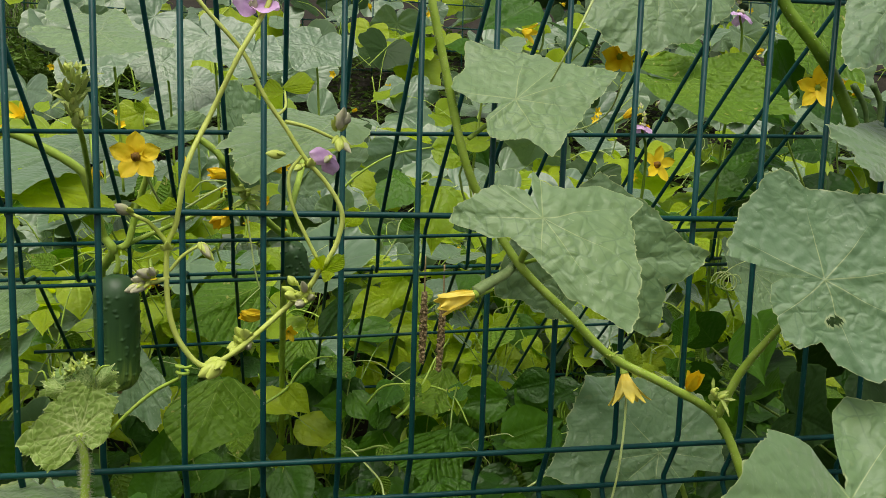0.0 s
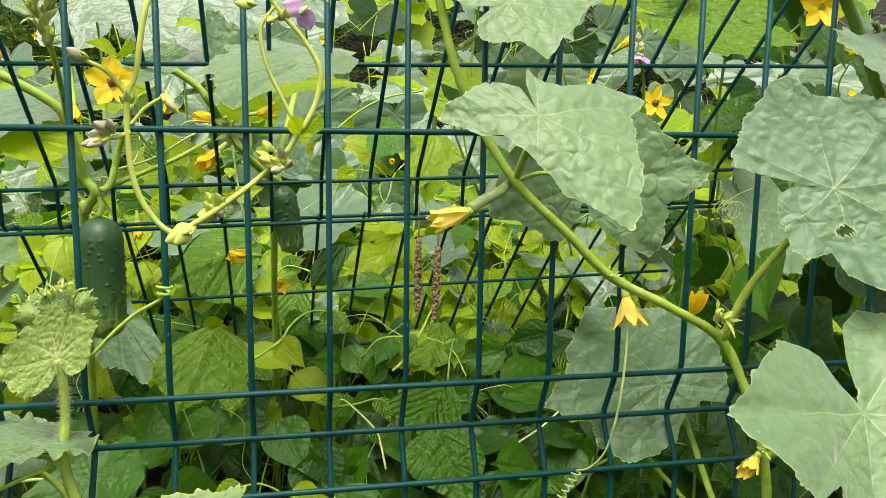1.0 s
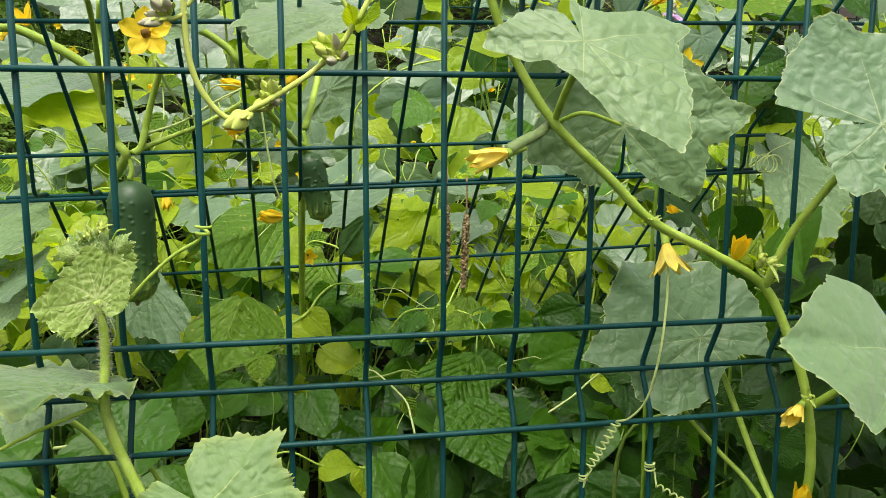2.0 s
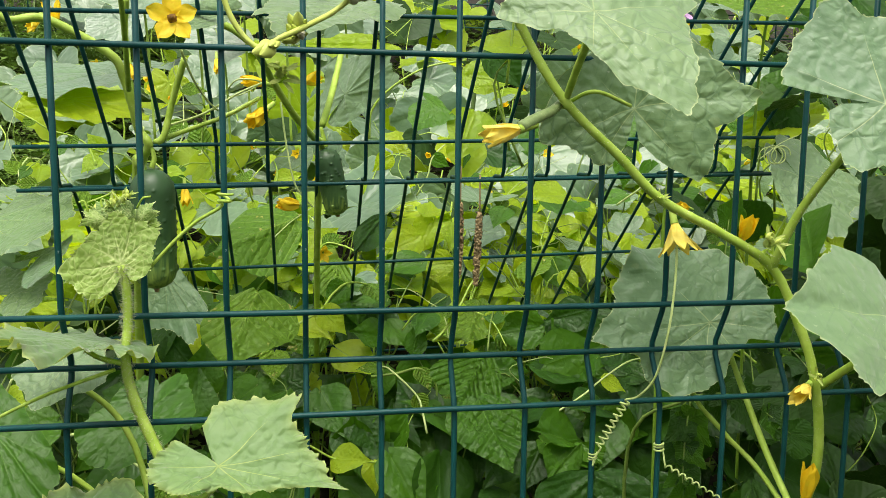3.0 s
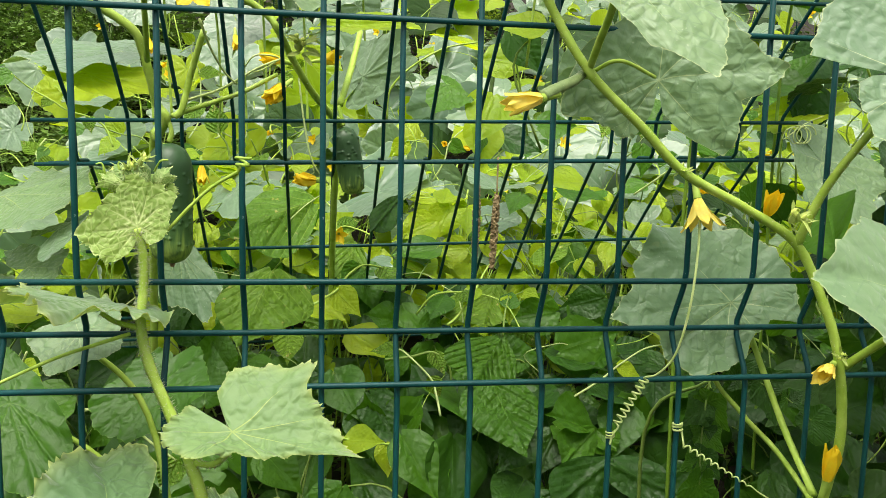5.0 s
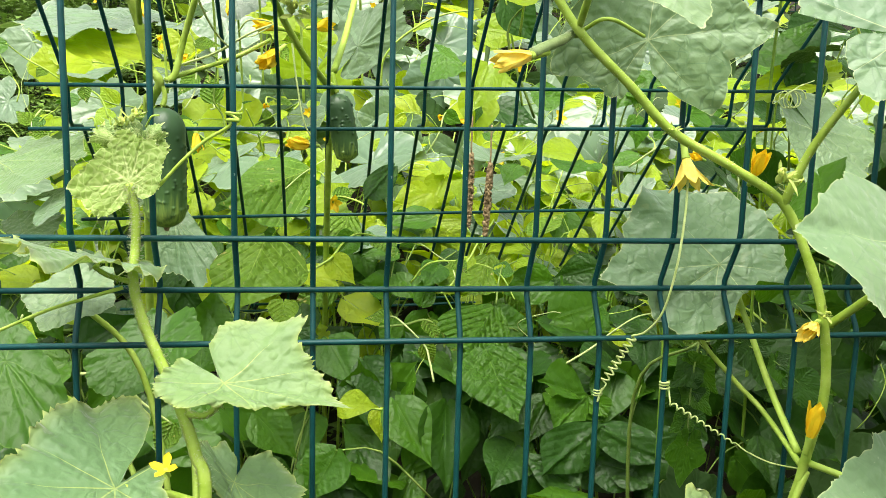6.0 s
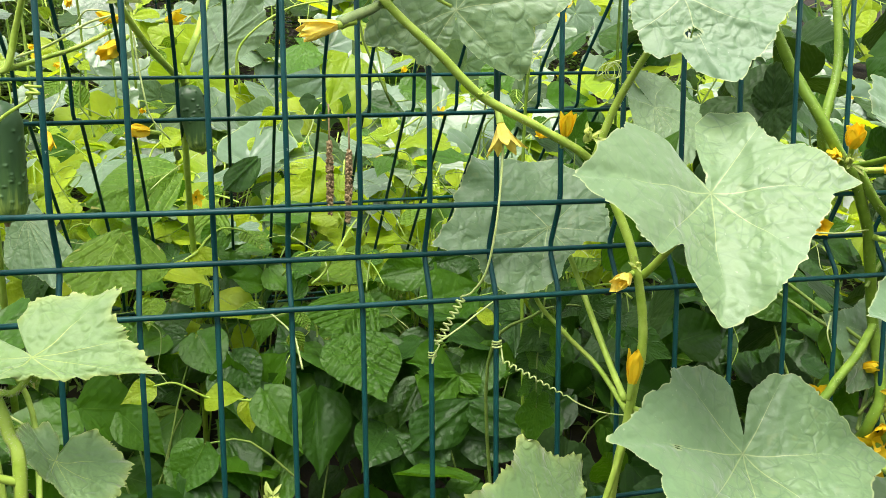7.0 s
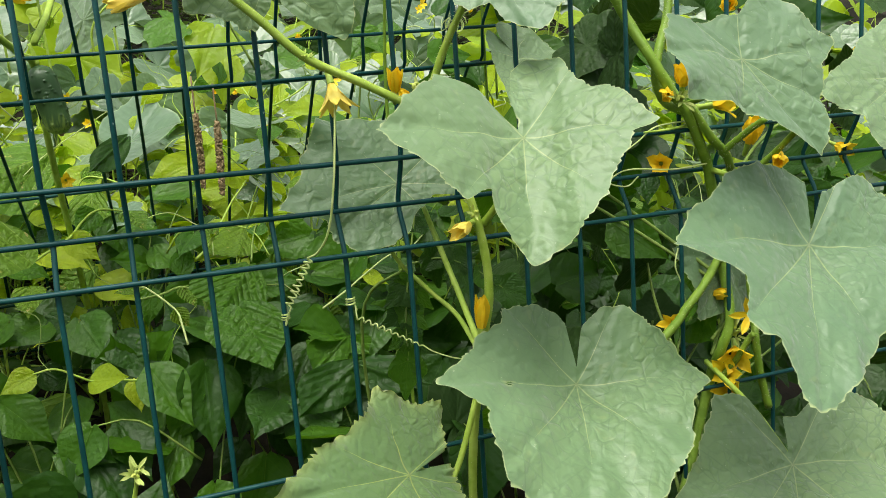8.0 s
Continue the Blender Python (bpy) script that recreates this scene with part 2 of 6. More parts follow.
GRASS = plain_material("grass_blade", (0.05, 0.13, 0.015), (0.17, 0.26, 0.05), 9, 0.6, 0.1, 0.25)


# ---- mesh helpers ----
def part(name, mesh, mat, parent=None, label=""):
    """Links a mesh (or bmesh) as one object under a thing or a part."""
    if isinstance(mesh, bmesh.types.BMesh):
        data = bpy.data.meshes.new(name)
        mesh.to_mesh(data)
        mesh.free()
        for p in data.polygons:
            p.use_smooth = True
        mesh = data
    if mat and not mesh.materials:
        mesh.materials.append(mat)
    ob = new(name, mesh)
    if parent:
        ob.parent = parent
    if label:
        ob["label"] = label
    return ob


def thing(name, label, category, group="", kind="", at=(0, 0, 0)):
    ob = new(name)
    ob.location = at
    ob.empty_display_size = 0.05
    return tagged(ob, label, category, group, kind)


def raw(name, verts, faces, vein=None, plane=None):
    data = bpy.data.meshes.new(name)
    data.from_pydata([tuple(v) for v in verts], [], faces)
    data.polygons.foreach_set("use_smooth", [True] * len(data.polygons))
    if vein is not None:
        a = data.attributes.new("vein", "FLOAT", "POINT")
        a.data.foreach_set("value", np.asarray(vein, dtype=np.float32))
    if plane is not None:
        a = data.attributes.new("blade", "FLOAT_VECTOR", "POINT")
        a.data.foreach_set("vector", np.asarray(plane, dtype=np.float32).ravel())
    data.update()
    return data


def curve_points(points, steps=8):
    """A smooth line through control points."""
    p = [Vector(q) for q in points]
    p = [p[0] * 2 - p[1]] + p + [p[-1] * 2 - p[-2]]
    out = []
    for i in range(1, len(p) - 2):
        a, b, c, d = p[i - 1], p[i], p[i + 1], p[i + 2]
        for k in range(steps):
            t = k / steps
            out.append(0.5 * (2 * b + (c - a) * t + (2 * a - 5 * b + 4 * c - d) * t * t + (3 * b - a - 3 * c + d) * t ** 3))
    out.append(p[-2])
    return out


def tube(points, r0, r1=None, sides=8, steps=8, ridge=0.0, knots=0.0, seed=0):
    """A tapered round stem along a smooth line; ridge: ribs along it; knots: uneven thickness."""
    r1 = r0 if r1 is None else r1
    line = curve_points(points, steps) if steps > 1 else [Vector(p) for p in points]
    rnd = random.Random(seed)
    verts, faces = [], []
    side = None
    for i, p in enumerate(line):
        way = (line[min(i + 1, len(line) - 1)] - line[max(i - 1, 0)]).normalized()
        side = (Vector((0.3, -1, 0.2)) if side is None else side)
        side = (side - way * side.dot(way)).normalized()
        other = way.cross(side)
        r = r0 + (r1 - r0) * i / max(1, len(line) - 1)
        r *= 1 + knots * (rnd.random() - 0.5)
        for k in range(sides):
            a = 2 * math.pi * k / sides
            rr = r * (1 + (ridge if k % 2 else -ridge))
            verts.append(p + rr * (math.cos(a) * side + math.sin(a) * other))
    for i in range(len(line) - 1):
        for k in range(sides):
            k2 = (k + 1) % sides
            faces.append((i * sides + k, i * sides + k2, (i + 1) * sides + k2, (i + 1) * sides + k))
    faces.append(tuple(range(sides))[::-1])
    faces.append(tuple((len(line) - 1) * sides + k for k in range(sides)))
    return raw("stem", verts, faces)


# ---- leaves ----
SHAPES = {
    "angular": [(0, 1.0), (6, 0.95), (16, 0.83), (32, 0.72), (50, 0.76), (68, 0.91), (80, 1.0), (90, 0.88), (106, 0.72), (124, 0.76),
                (142, 0.85), (155, 0.88), (165, 0.87), (173, 0.76), (177, 0.52), (179, 0.3), (180, 0.05)],
    "round": [(0, 1.0), (7, 0.95), (18, 0.90), (36, 0.89), (55, 0.92), (70, 0.97), (80, 1.0), (94, 0.93), (114, 0.84), (132, 0.86),
              (148, 0.90), (160, 0.90), (170, 0.84), (176, 0.68), (179, 0.30), (180, 0.05)],
    "open": [(0, 1.0), (8, 0.95), (18, 0.88), (36, 0.80), (55, 0.84), (70, 0.95), (80, 1.0), (92, 0.93), (108, 0.82), (122, 0.78),
             (136, 0.68), (150, 0.45), (165, 0.22), (180, 0.08)],
}
SHAPES["plate"] = [(0, 1.0), (8, 0.95), (22, 0.84), (40, 0.78), (58, 0.85), (72, 0.97), (80, 0.99), (94, 0.86), (110, 0.78), (124, 0.82), (138, 0.86), (150, 0.78),
                   (162, 0.58), (172, 0.3), (180, 0.06)]
SHAPES["arrow"] = [(0, 1.0), (5, 0.93), (14, 0.80), (28, 0.70), (42, 0.68), (58, 0.76), (72, 0.90), (80, 1.0), (88, 0.90), (100, 0.75), (116, 0.69),
                   (132, 0.73), (148, 0.86), (160, 0.89), (170, 0.84), (176, 0.66), (179, 0.30), (180, 0.04)]

# the big leaves one by one: degrees from the tip round the stalk point, and how far the blade reaches there
OUTLINES = {}
OUTLINES[11] = [(-172, 0.12), (-160, 0.33), (-143, 0.67), (-133, 0.78), (-118, 0.83), (-109, 1.21), (-102, 1.0), (-82, 0.72), (-37, 0.62), (0, 1.0), (12, 0.88), (29, 0.76), (61, 0.84), (78, 1.01), (85, 0.63), (113, 0.53), (123, 0.49), (153, 0.31)]
OUTLINES[12] = [(-170, 0.30), (-150, 0.36), (-106, 0.51), (-85, 0.88), (-78, 1.04), (-65, 0.81), (-61, 0.62), (-49, 0.63), (-25, 0.88), (-12, 0.91), (0, 1.01), (13, 0.93), (32, 0.79), (72, 0.78), (80, 1.0), (98, 0.68), (113, 0.38), (136, 0.36), (152, 0.47), (160, 0.30), (168, 0.06), (174, 0.25)]
OUTLINES[13] = [(-178, 0.06), (-170, 0.35), (-158, 0.59), (-143, 0.94), (-132, 0.90), (-106, 0.68), (-99, 0.81), (-80, 1.02), (-65, 0.80), (-40, 0.80), (0, 1.0), (20, 0.95), (43, 1.15), (68, 1.05), (79, 0.96), (90, 0.68), (122, 0.50), (141, 0.52), (162, 0.55), (174, 0.35)]
OUTLINES[14] = [(-178, 0.41), (-168, 0.30), (-160, 0.10), (-157, 0.70), (-137, 0.71), (-113, 0.78), (-97, 0.88), (-86, 0.96), (-73, 0.79), (-53, 0.87), (-38, 0.97), (-20, 0.90), (0, 1.0), (25, 0.85), (50, 0.85), (74, 0.97), (90, 0.74), (100, 0.52), (115, 0.64), (128, 0.59), (165, 0.46)]
OUTLINES[15] = [(-175, 0.62), (-168, 0.36), (-153, 0.07), (-138, 0.39), (-128, 0.56), (-120, 0.71), (-103, 0.76), (-80, 0.98), (-59, 0.80), (-34, 0.74), (-28, 0.57), (-18, 0.71), (0, 1.0), (20, 0.92), (42, 0.79), (75, 0.78), (81, 0.98), (90, 0.79), (111, 0.70), (118, 0.57), (137, 0.60), (157, 0.74), (175, 0.75)]
OUTLINES[16] = [(-175, 0.61), (-162, 0.67), (-137, 0.69), (-125, 0.65), (-109, 0.73), (-81, 1.0), (-67, 0.80), (-63, 0.74), (-53, 0.83), (-35, 0.98), (-15, 1.0), (0, 1.03), (22, 1.08), (47, 1.01), (68, 0.90), (79, 0.99), (103, 0.82), (124, 0.76), (143, 0.74), (155, 0.64), (166, 0.48), (173, 0.12), (180, 0.50)]
OUTLINES[17] = [(-178, 0.34), (-163, 0.07), (-154, 0.38), (-135, 0.47), (-122, 0.76), (-113, 0.83), (-106, 0.77), (-89, 0.87), (-80, 1.01), (-67, 0.76), (-57, 0.71), (-33, 0.78), (-14, 0.89), (0, 1.0), (25, 0.85), (50, 0.80), (80, 0.90), (105, 0.60), (121, 0.48), (147, 0.37)]
OUTLINES[18] = [(-177, 1.03), (-152, 1.21), (-140, 1.38), (-119, 1.04), (-109, 0.93), (-93, 0.93), (-78, 1.02), (-55, 0.72), (-30, 0.85), (-12, 0.97), (6, 0.90), (19, 0.77), (28, 0.58), (60, 0.52), (68, 0.84), (89, 0.70), (124, 0.69), (155, 0.80), (174, 0.90)]
OUTLINES[21] = [(-144, 0.40), (-120, 0.60), (-85, 0.90), (-75, 1.01), (-64, 1.22), (-58, 1.42), (-47, 0.97), (-36, 0.88), (-15, 0.82), (-3, 0.90), (0, 1.0), (16, 0.85), (47, 0.69), (67, 0.74), (81, 1.01), (91, 0.94), (114, 0.99), (130, 0.72), (139, 0.49), (163, 0.46)]
OUTLINES[23] = [(-163, 0.51), (-140, 0.58), (-124, 0.66), (-100, 0.76), (-91, 0.87), (-77, 1.0), (-62, 0.63), (-56, 0.58), (-40, 0.72), (-22, 0.73), (-6, 0.91), (0, 1.0), (9, 0.99), (34, 0.90), (60, 0.90), (80, 1.0), (107, 0.75), (125, 0.66), (137, 0.50), (157, 0.36), (168, 0.07), (178, 0.41)]
OUTLINES[24] = [(-175, 0.40), (-163, 0.10), (-152, 0.71), (-137, 0.87), (-106, 0.79), (-88, 0.89), (-79, 1.01), (-60, 0.90), (-30, 0.90), (0, 1.0), (30, 0.90), (60, 0.92), (80, 1.0), (119, 0.95), (133, 0.77), (157, 0.50), (167, 0.38)]
OUTLINES[44] = [(-167, 0.50), (-153, 0.49), (-138, 0.09), (-130, 0.50), (-121, 0.72), (-119, 0.81), (-97, 0.92), (-78, 1.01), (-73, 0.78), (-41, 0.69), (-18, 0.79), (-1, 1.0), (2, 0.66), (12, 0.53), (42, 0.54), (61, 0.42), (81, 0.68), (100, 0.62), (121, 0.55), (167, 0.49)]

OUTLINES[45] = [(-179, 0.34), (-162, 0.42), (-140, 0.40), (-128, 0.10), (-118, 0.55), (-113, 0.93), (-104, 1.10), (-80, 0.98), (-57, 0.89), (-40, 0.76), (-19, 0.76), (0, 0.95), (30, 0.85), (60, 0.85), (80, 1.0), (110, 0.80), (140, 0.60), (167, 0.39)]
OUTLINES[46] = [(-174, 0.59), (-150, 0.60), (-120, 0.61), (-80, 1.0), (-61, 1.20), (-30, 0.90), (0, 1.0), (40, 0.90), (77, 0.98), (109, 0.91), (123, 0.93), (137, 0.59), (143, 0.15), (150, 0.40), (165, 0.81)]


def own_outline(ctrl, th):
    """Reach of the blade at the angles th, along straight runs between the given corners."""
    ring = [(a - 360, r) for a, r in ctrl[-2:]] + list(ctrl) + [(a + 360, r) for a, r in ctrl[:2]]
    ang, rad = [], []
    for (a, r), (b, q) in zip(ring, ring[1:]):
        for k in range(8):
            f = k / 8
            x = (1 - f) * r * math.cos(math.radians(a)) + f * q * math.cos(math.radians(b))
            y = (1 - f) * r * math.sin(math.radians(a)) + f * q * math.sin(math.radians(b))
            ang.append(math.radians(a) + math.remainder(math.atan2(y, x) - math.radians(a), 2 * math.pi))
            rad.append(math.hypot(x, y))
    return np.interp(th, ang, rad)


def vein_plane(u, v, rnd, single):
    """The plane in which the veins run, gently bent so that they curve; and how deep they sink the blade."""
    ph = [rnd.random() * 6.28 for _ in range(4)]
    bend = 0.036 if not single else 0.012
    pu = u + bend * np.sin(5 * v + ph[0]) * np.hypot(u, v) + 0.35 * bend * np.sin(17 * v + ph[1]) * np.abs(v)
    pv = v + bend * np.sin(4.5 * u + ph[2]) * np.hypot(u, v) + 0.25 * bend * np.sin(15 * u + ph[3]) * np.abs(u)
    near, along = np.full(len(u), 9.0), np.zeros(len(u))
    for deg in MAIN_VEINS[:1] if single else MAIN_VEINS:
        c, s = math.cos(math.radians(deg)), math.sin(math.radians(deg))
        t, d = pu * c + pv * s, np.abs(pv * c - pu * s)
        d = d + 5 * (t < 0)
        along = np.where(d < near, t, along)
        near = np.minimum(near, d)
    f = ((along - 0.8 * near) * SIDE_RATE) % 1.0
    branch = (0.5 - np.abs(f - 0.5)) * 0.78 / SIDE_RATE
    groove = np.maximum(np.exp(-(near / 0.04) ** 2), 0.22 * np.exp(-(branch / 0.028) ** 2))
    return np.stack([pu, pv, np.full(len(u), 1.0 if single else 0.0)], 1), groove


def palmate(seed, shape="angular", rings=14, segs=96, teeth=30, tooth=0.03, deep=1.0):
    """A lobed cucumber blade in its own plane: arrays u, v, height, rim, plane of the veins, faces."""
    rnd = random.Random(seed)
    own = shape if isinstance(shape, list) else None
    ctrl = SHAPES["round" if own else shape]
    ang = np.radians([c[0] for c in ctrl])
    th = np.linspace(-math.pi, math.pi, segs, endpoint=True)
    jr = [c[1] * (1 + 0.10 * (rnd.random() - 0.5)) for c in ctrl]
    jl = [c[1] * (1 + 0.10 * (rnd.random() - 0.5)) for c in ctrl]
    jr[0] = jl[0] = 1.0
    jr[-1] = jl[-1] = ctrl[-1][1]
    rad = np.where(th >= 0, np.interp(np.abs(th), ang, jr), np.interp(np.abs(th), ang, jl))
    if own:
        rad = own_outline(own, th)
    ker = np.array([0.25, 0.5, 0.25])
    rad[1:-1] = np.convolve(rad, ker, "same")[1:-1]
    wob = [rnd.random() * 6.28 for _ in range(3)]
    rad = rad * (1 + np.where(np.abs(th) > 2.8, 0.0, 0.014 * np.sin(13 * th + wob[0]) + 0.010 * np.sin(29 * th + wob[1])))
    saw = (np.abs(th) * teeth / math.pi + 0.8 * np.sin(9 * th + wob[2])) % 1.0
    edge = rad * (1 + tooth * (saw - 0.5) * (0.7 + 0.5 * np.sin(21 * th + wob[1])) * np.where(np.abs(th) > 2.95, 0.2, 1))
    t = np.linspace(0.03, 1, rings) ** 0.85
    rr = rad[None, :] * t[:, None]
    rr[-1] = edge
    rr[-2] = rad * (0.4 * t[-2] + 0.6)
    # the lobes at the stalk lean together and just overlap
    tt = np.broadcast_to(th[None, :], rr.shape).copy()
    over = 0.0
    if not own and shape in ("angular", "round", "arrow"):
        over = np.clip((np.abs(tt) - math.radians(135)) / math.radians(45), 0, 1) ** 2 * np.exp(-((rr - 0.50) / 0.20) ** 2)
        tt = tt + np.sign(tt) * math.radians(6.5) * over
        over = (over * np.sign(tt)).ravel()
    u, v = (rr * np.cos(tt)).ravel(), (rr * np.sin(tt)).ravel()
    u0, v0 = (rr * np.cos(th)[None, :]).ravel(), (rr * np.sin(th)[None, :]).ravel()
    plane, groove = vein_plane(u0, v0, rnd, False)
    rim = np.zeros(len(u))
    rim[-segs:] = 0.85
    r = np.hypot(u0, v0)
    ph = [rnd.random() * 6.28 for _ in range(8)]
    thv = np.arctan2(v0, u0)
    h = -0.020 * deep * groove + 0.026 * np.sin(5 * thv + ph[0]) * r ** 2 + 0.022 * np.sin(9 * thv + ph[1]) * r ** 3 + 0.016 * np.sin(19 * thv + ph[6]) * r ** 5
    h += 0.004 * np.sin(13 * u0 + ph[2]) * np.sin(12 * v0 + ph[3]) + 0.0050 * np.sin(19 * u0 + 5 * v0 + ph[4]) * np.sin(17 * v0 - 6 * u0 + ph[5]) * np.clip(r * 1.3, 0, 1) ** 2
    h = h + 0.03 * over
    faces = [(i * segs + k, i * segs + k + 1, (i + 1) * segs + k + 1, (i + 1) * segs + k) for i in range(rings - 1) for k in range(segs - 1)]
    faces.append(tuple(range(segs - 1))[::-1])
    return u, v, h, rim, plane, faces


def ovate(seed, rows=18, cols=13):
    """A heart-shaped bean leaflet: u from stalk to tip, v across."""
    rnd = random.Random(seed)
    u = np.linspace(0, 1, rows)
    s = np.linspace(-1, 1, cols)
    half = np.interp(u, (0, 0.04, 0.10, 0.2, 0.3, 0.42, 0.55, 0.7, 0.82, 0.92, 1), (0.16, 0.60, 0.82, 0.97, 1.0, 0.93, 0.75, 0.46, 0.23, 0.08, 0.0))
    U, S = np.meshgrid(u, s, indexing="ij")
    V = S * half[:, None]
    U = U - 0.12 * np.exp(-(U / 0.12) ** 2) * np.abs(S) * (1.6 - np.abs(S))
    uu, vv = U.ravel(), V.ravel()
    plane, groove = vein_plane(uu, vv * 0.5, rnd, True)
    rim = np.zeros(len(uu))
    ph = [rnd.random() * 6.28 for _ in range(3)]
    h = -0.07 * groove + 0.05 * np.abs(vv) ** 1.5 + 0.03 * np.sin(7 * uu + ph[0]) * vv + 0.03 * np.sin(5 * uu + 4 * vv + ph[1])
    h += 0.012 * np.sin(24 * uu + ph[2]) * np.sin(15 * vv)
    h -= 0.12 * np.clip(uu, 0, 1) ** 2.2
    faces = [(i * cols + k, i * cols + k + 1, (i + 1) * cols + k + 1, (i + 1) * cols + k) for i in range(rows - 1) for k in range(cols - 1)]
    return uu, vv, h, rim, plane, faces


def blade(name, c, tip, right, left, mat, parent, shape="angular", back=1.0, cup=0.0, droop=0.0, seed=0, fine=True, label="", deep=1.0, teeth=40, tooth=0.030, holes=(), heel=None, ruffle=0.0):
    """One leaf laid from its stalk point c to its tip, with its side lobes at right and left; heel: the tip of the plane that the back lobes lie in."""
    c, tip, right, left = Vector(c), Vector(tip), Vector(right), Vector(left)
    e1 = tip - c
    if shape == "bean":
        u, v, h, vein, plane, faces = ovate(seed, 34, 25) if fine else ovate(seed)
        er, el = right - c - 0.3 * e1, left - c - 0.3 * e1
    else:
        if fine and seed in OUTLINES:
            shape, back = OUTLINES[seed], 1.0
        u, v, h, vein, plane, faces = palmate(seed, shape, 24, 361, teeth, tooth, deep) if fine else palmate(seed, shape, 10, 64, 18, 0.05)
        er, el = (right - c - 0.17 * e1) / 0.985, (left - c - 0.17 * e1) / 0.985
    if holes:
        def eaten(f):
            cu, cv = sum(u[i] for i in f) / len(f), sum(v[i] for i in f) / len(f)
            return any((cu - a) ** 2 + ((cv - q) * 1.5) ** 2 < r * r for a, q, r in holes)
        faces = [f for f in faces if not eaten(f)]
        for a, q, r in holes:
            vein = np.maximum(vein, 0.6 * (np.abs(np.hypot(u - a, 1.5 * (v - q)) - r) < 0.02))
    n = e1.cross(er - el).normalized()
    size = e1.length * 0.5 + (er - el).length * 0.25
    U, R, L, N = (np.array(q) for q in (e1, er, el, n))
    br, bl = back if isinstance(back, tuple) else (back, back)
    uu = np.where(u < 0, u * (bl + (br - bl) * np.clip(v / 0.12 * 0.5 + 0.5, 0, 1)), u)
    lat = np.abs(v)[:, None] * np.where(v[:, None] >= 0, R, L)
    soft = v[:, None] * (R - L) / 2
    keep = np.clip(np.abs(v) / 0.3, 0, 1)[:, None]
    lat = lat * keep + soft * (1 - keep)
    rr = np.hypot(u, v)
    hh = h + cup * rr ** 2 - droop * np.clip(rr - 0.45, 0, 2) ** 2
    if heel is not None:
        # the blade bends at the stalk point: its back lobes stand steeper than its tip
        turn = np.clip((u + 0.15) / 0.5, 0, 1)
        turn = (turn * turn * (3 - 2 * turn))[:, None]
        U = np.array(Vector(heel) - c) * (1 - turn) + U * turn
    if ruffle:
        # a young leaf's margin: curled up, wavy and yellower
        t = np.concatenate([np.full(361, (0.03 + 0.97 * i / 23) ** 0.85) for i in range(24)])
        a = np.arctan2(v, u)
        hh = hh + ruffle * (0.5 * t ** 9 + t ** 6 * (np.sin(23 * a + seed) * 0.5 + np.sin(14 * a + 2.1 * seed) * 0.6))
        vein = np.maximum(vein, 0.5 * t ** 16)
    pts = uu[:, None] * U + lat + (hh * size)[:, None] * N
    ob = part(name, raw(name, pts, faces, vein, plane), mat, parent, label)
    ob.location = c - (parent.location if parent else Vector())
    return ob


def wpart(name, mesh, mat, parent, label=""):
    """A part whose mesh is given in world coordinates."""
    ob = part(name, mesh, mat, parent, label)
    ob.location = -parent.location
    return ob


GROUND = -0.75


# ---- ground ----
def ground_z(y):
    """Level beds in front, a planted bank rising behind the frame."""
    return float(np.interp(y, (0.7, 1.0, 1.5, 2.0, 2.5, 3.2, 5.0, 6.0, 40.0), (GROUND, -0.50, -0.20, 0.04, 0.30, 0.62, 1.20, 1.35, 1.45)))


def ground_sheet():
    n = 110
    xs = [-40 * (1 - 2 * i / n) * abs(1 - 2 * i / n) ** 1.5 for i in range(n + 1)]
    verts = [(x, y + 2, ground_z(y + 2) + 0.03 * noise.noise((x * 1.7, y * 1.7, 0)) + 0.012 * noise.noise((x * 9, y * 9, 3))) for y in xs for x in xs]
    faces = [(j * (n + 1) + i, j * (n + 1) + i + 1, (j + 1) * (n + 1) + i + 1, (j + 1) * (n + 1) + i) for j in range(n) for i in range(n)]
    tagged(part("ground", raw("ground", verts, faces), SOIL), "dark bare garden soil below the plants", "ground", kind="structure")


ground_sheet()


# ---- wire mesh panels ----
def mesh_panel(name, label, x_first, count, spacing, profile, bars, over, place, r=0.0024):
    """profile: (s, n) corners of an upright wire; bars: (s, n) of the cross wires; place maps (x, s, n) to the world."""
    x_last = x_first + spacing * (count - 1)
    base = Vector(place((x_first + x_last) / 2, profile[-1][0], 0))
    panel = thing(name, label, "wire fence", "panels of the bean frame", at=base)
    corner = []
    for i, (s, n) in enumerate(profile):
        if 0 < i < len(profile) - 1:
            for a, k in ((profile[i - 1], 0.9), (profile[i + 1], 0.9)):
                d = math.hypot(a[0] - s, a[1] - n)
                corner.append((s + (a[0] - s) * 0.007 / d, n + (a[1] - n) * 0.007 / d))
        else:
            corner.append((s, n))
    o = Vector(place(x_first, 0, 0))
    upright = tube([Vector(place(x_first, s, n)) - o for s, n in corner], r, sides=8, steps=1)
    for i in range(count):
        w = part("vertical_wire", upright, WIRE, panel)
        w.location = Vector(place(x_first + spacing * i, 0, 0)) - base
    cross = None
    for s, n in bars:
        a, b = Vector(place(x_first - over, s, n + 2 * r)), Vector(place(x_last + over, s, n + 2 * r))
        if cross is None:
            cross, first = tube([Vector(), (b - a) / 2, b - a], r, sides=8, steps=1), a
        w = part("horizontal_wire", cross, WIRE, panel)
        w.location = a - base
    return panel


def front_place(x, s, n):
    return (x, -n, 0.46 - s)


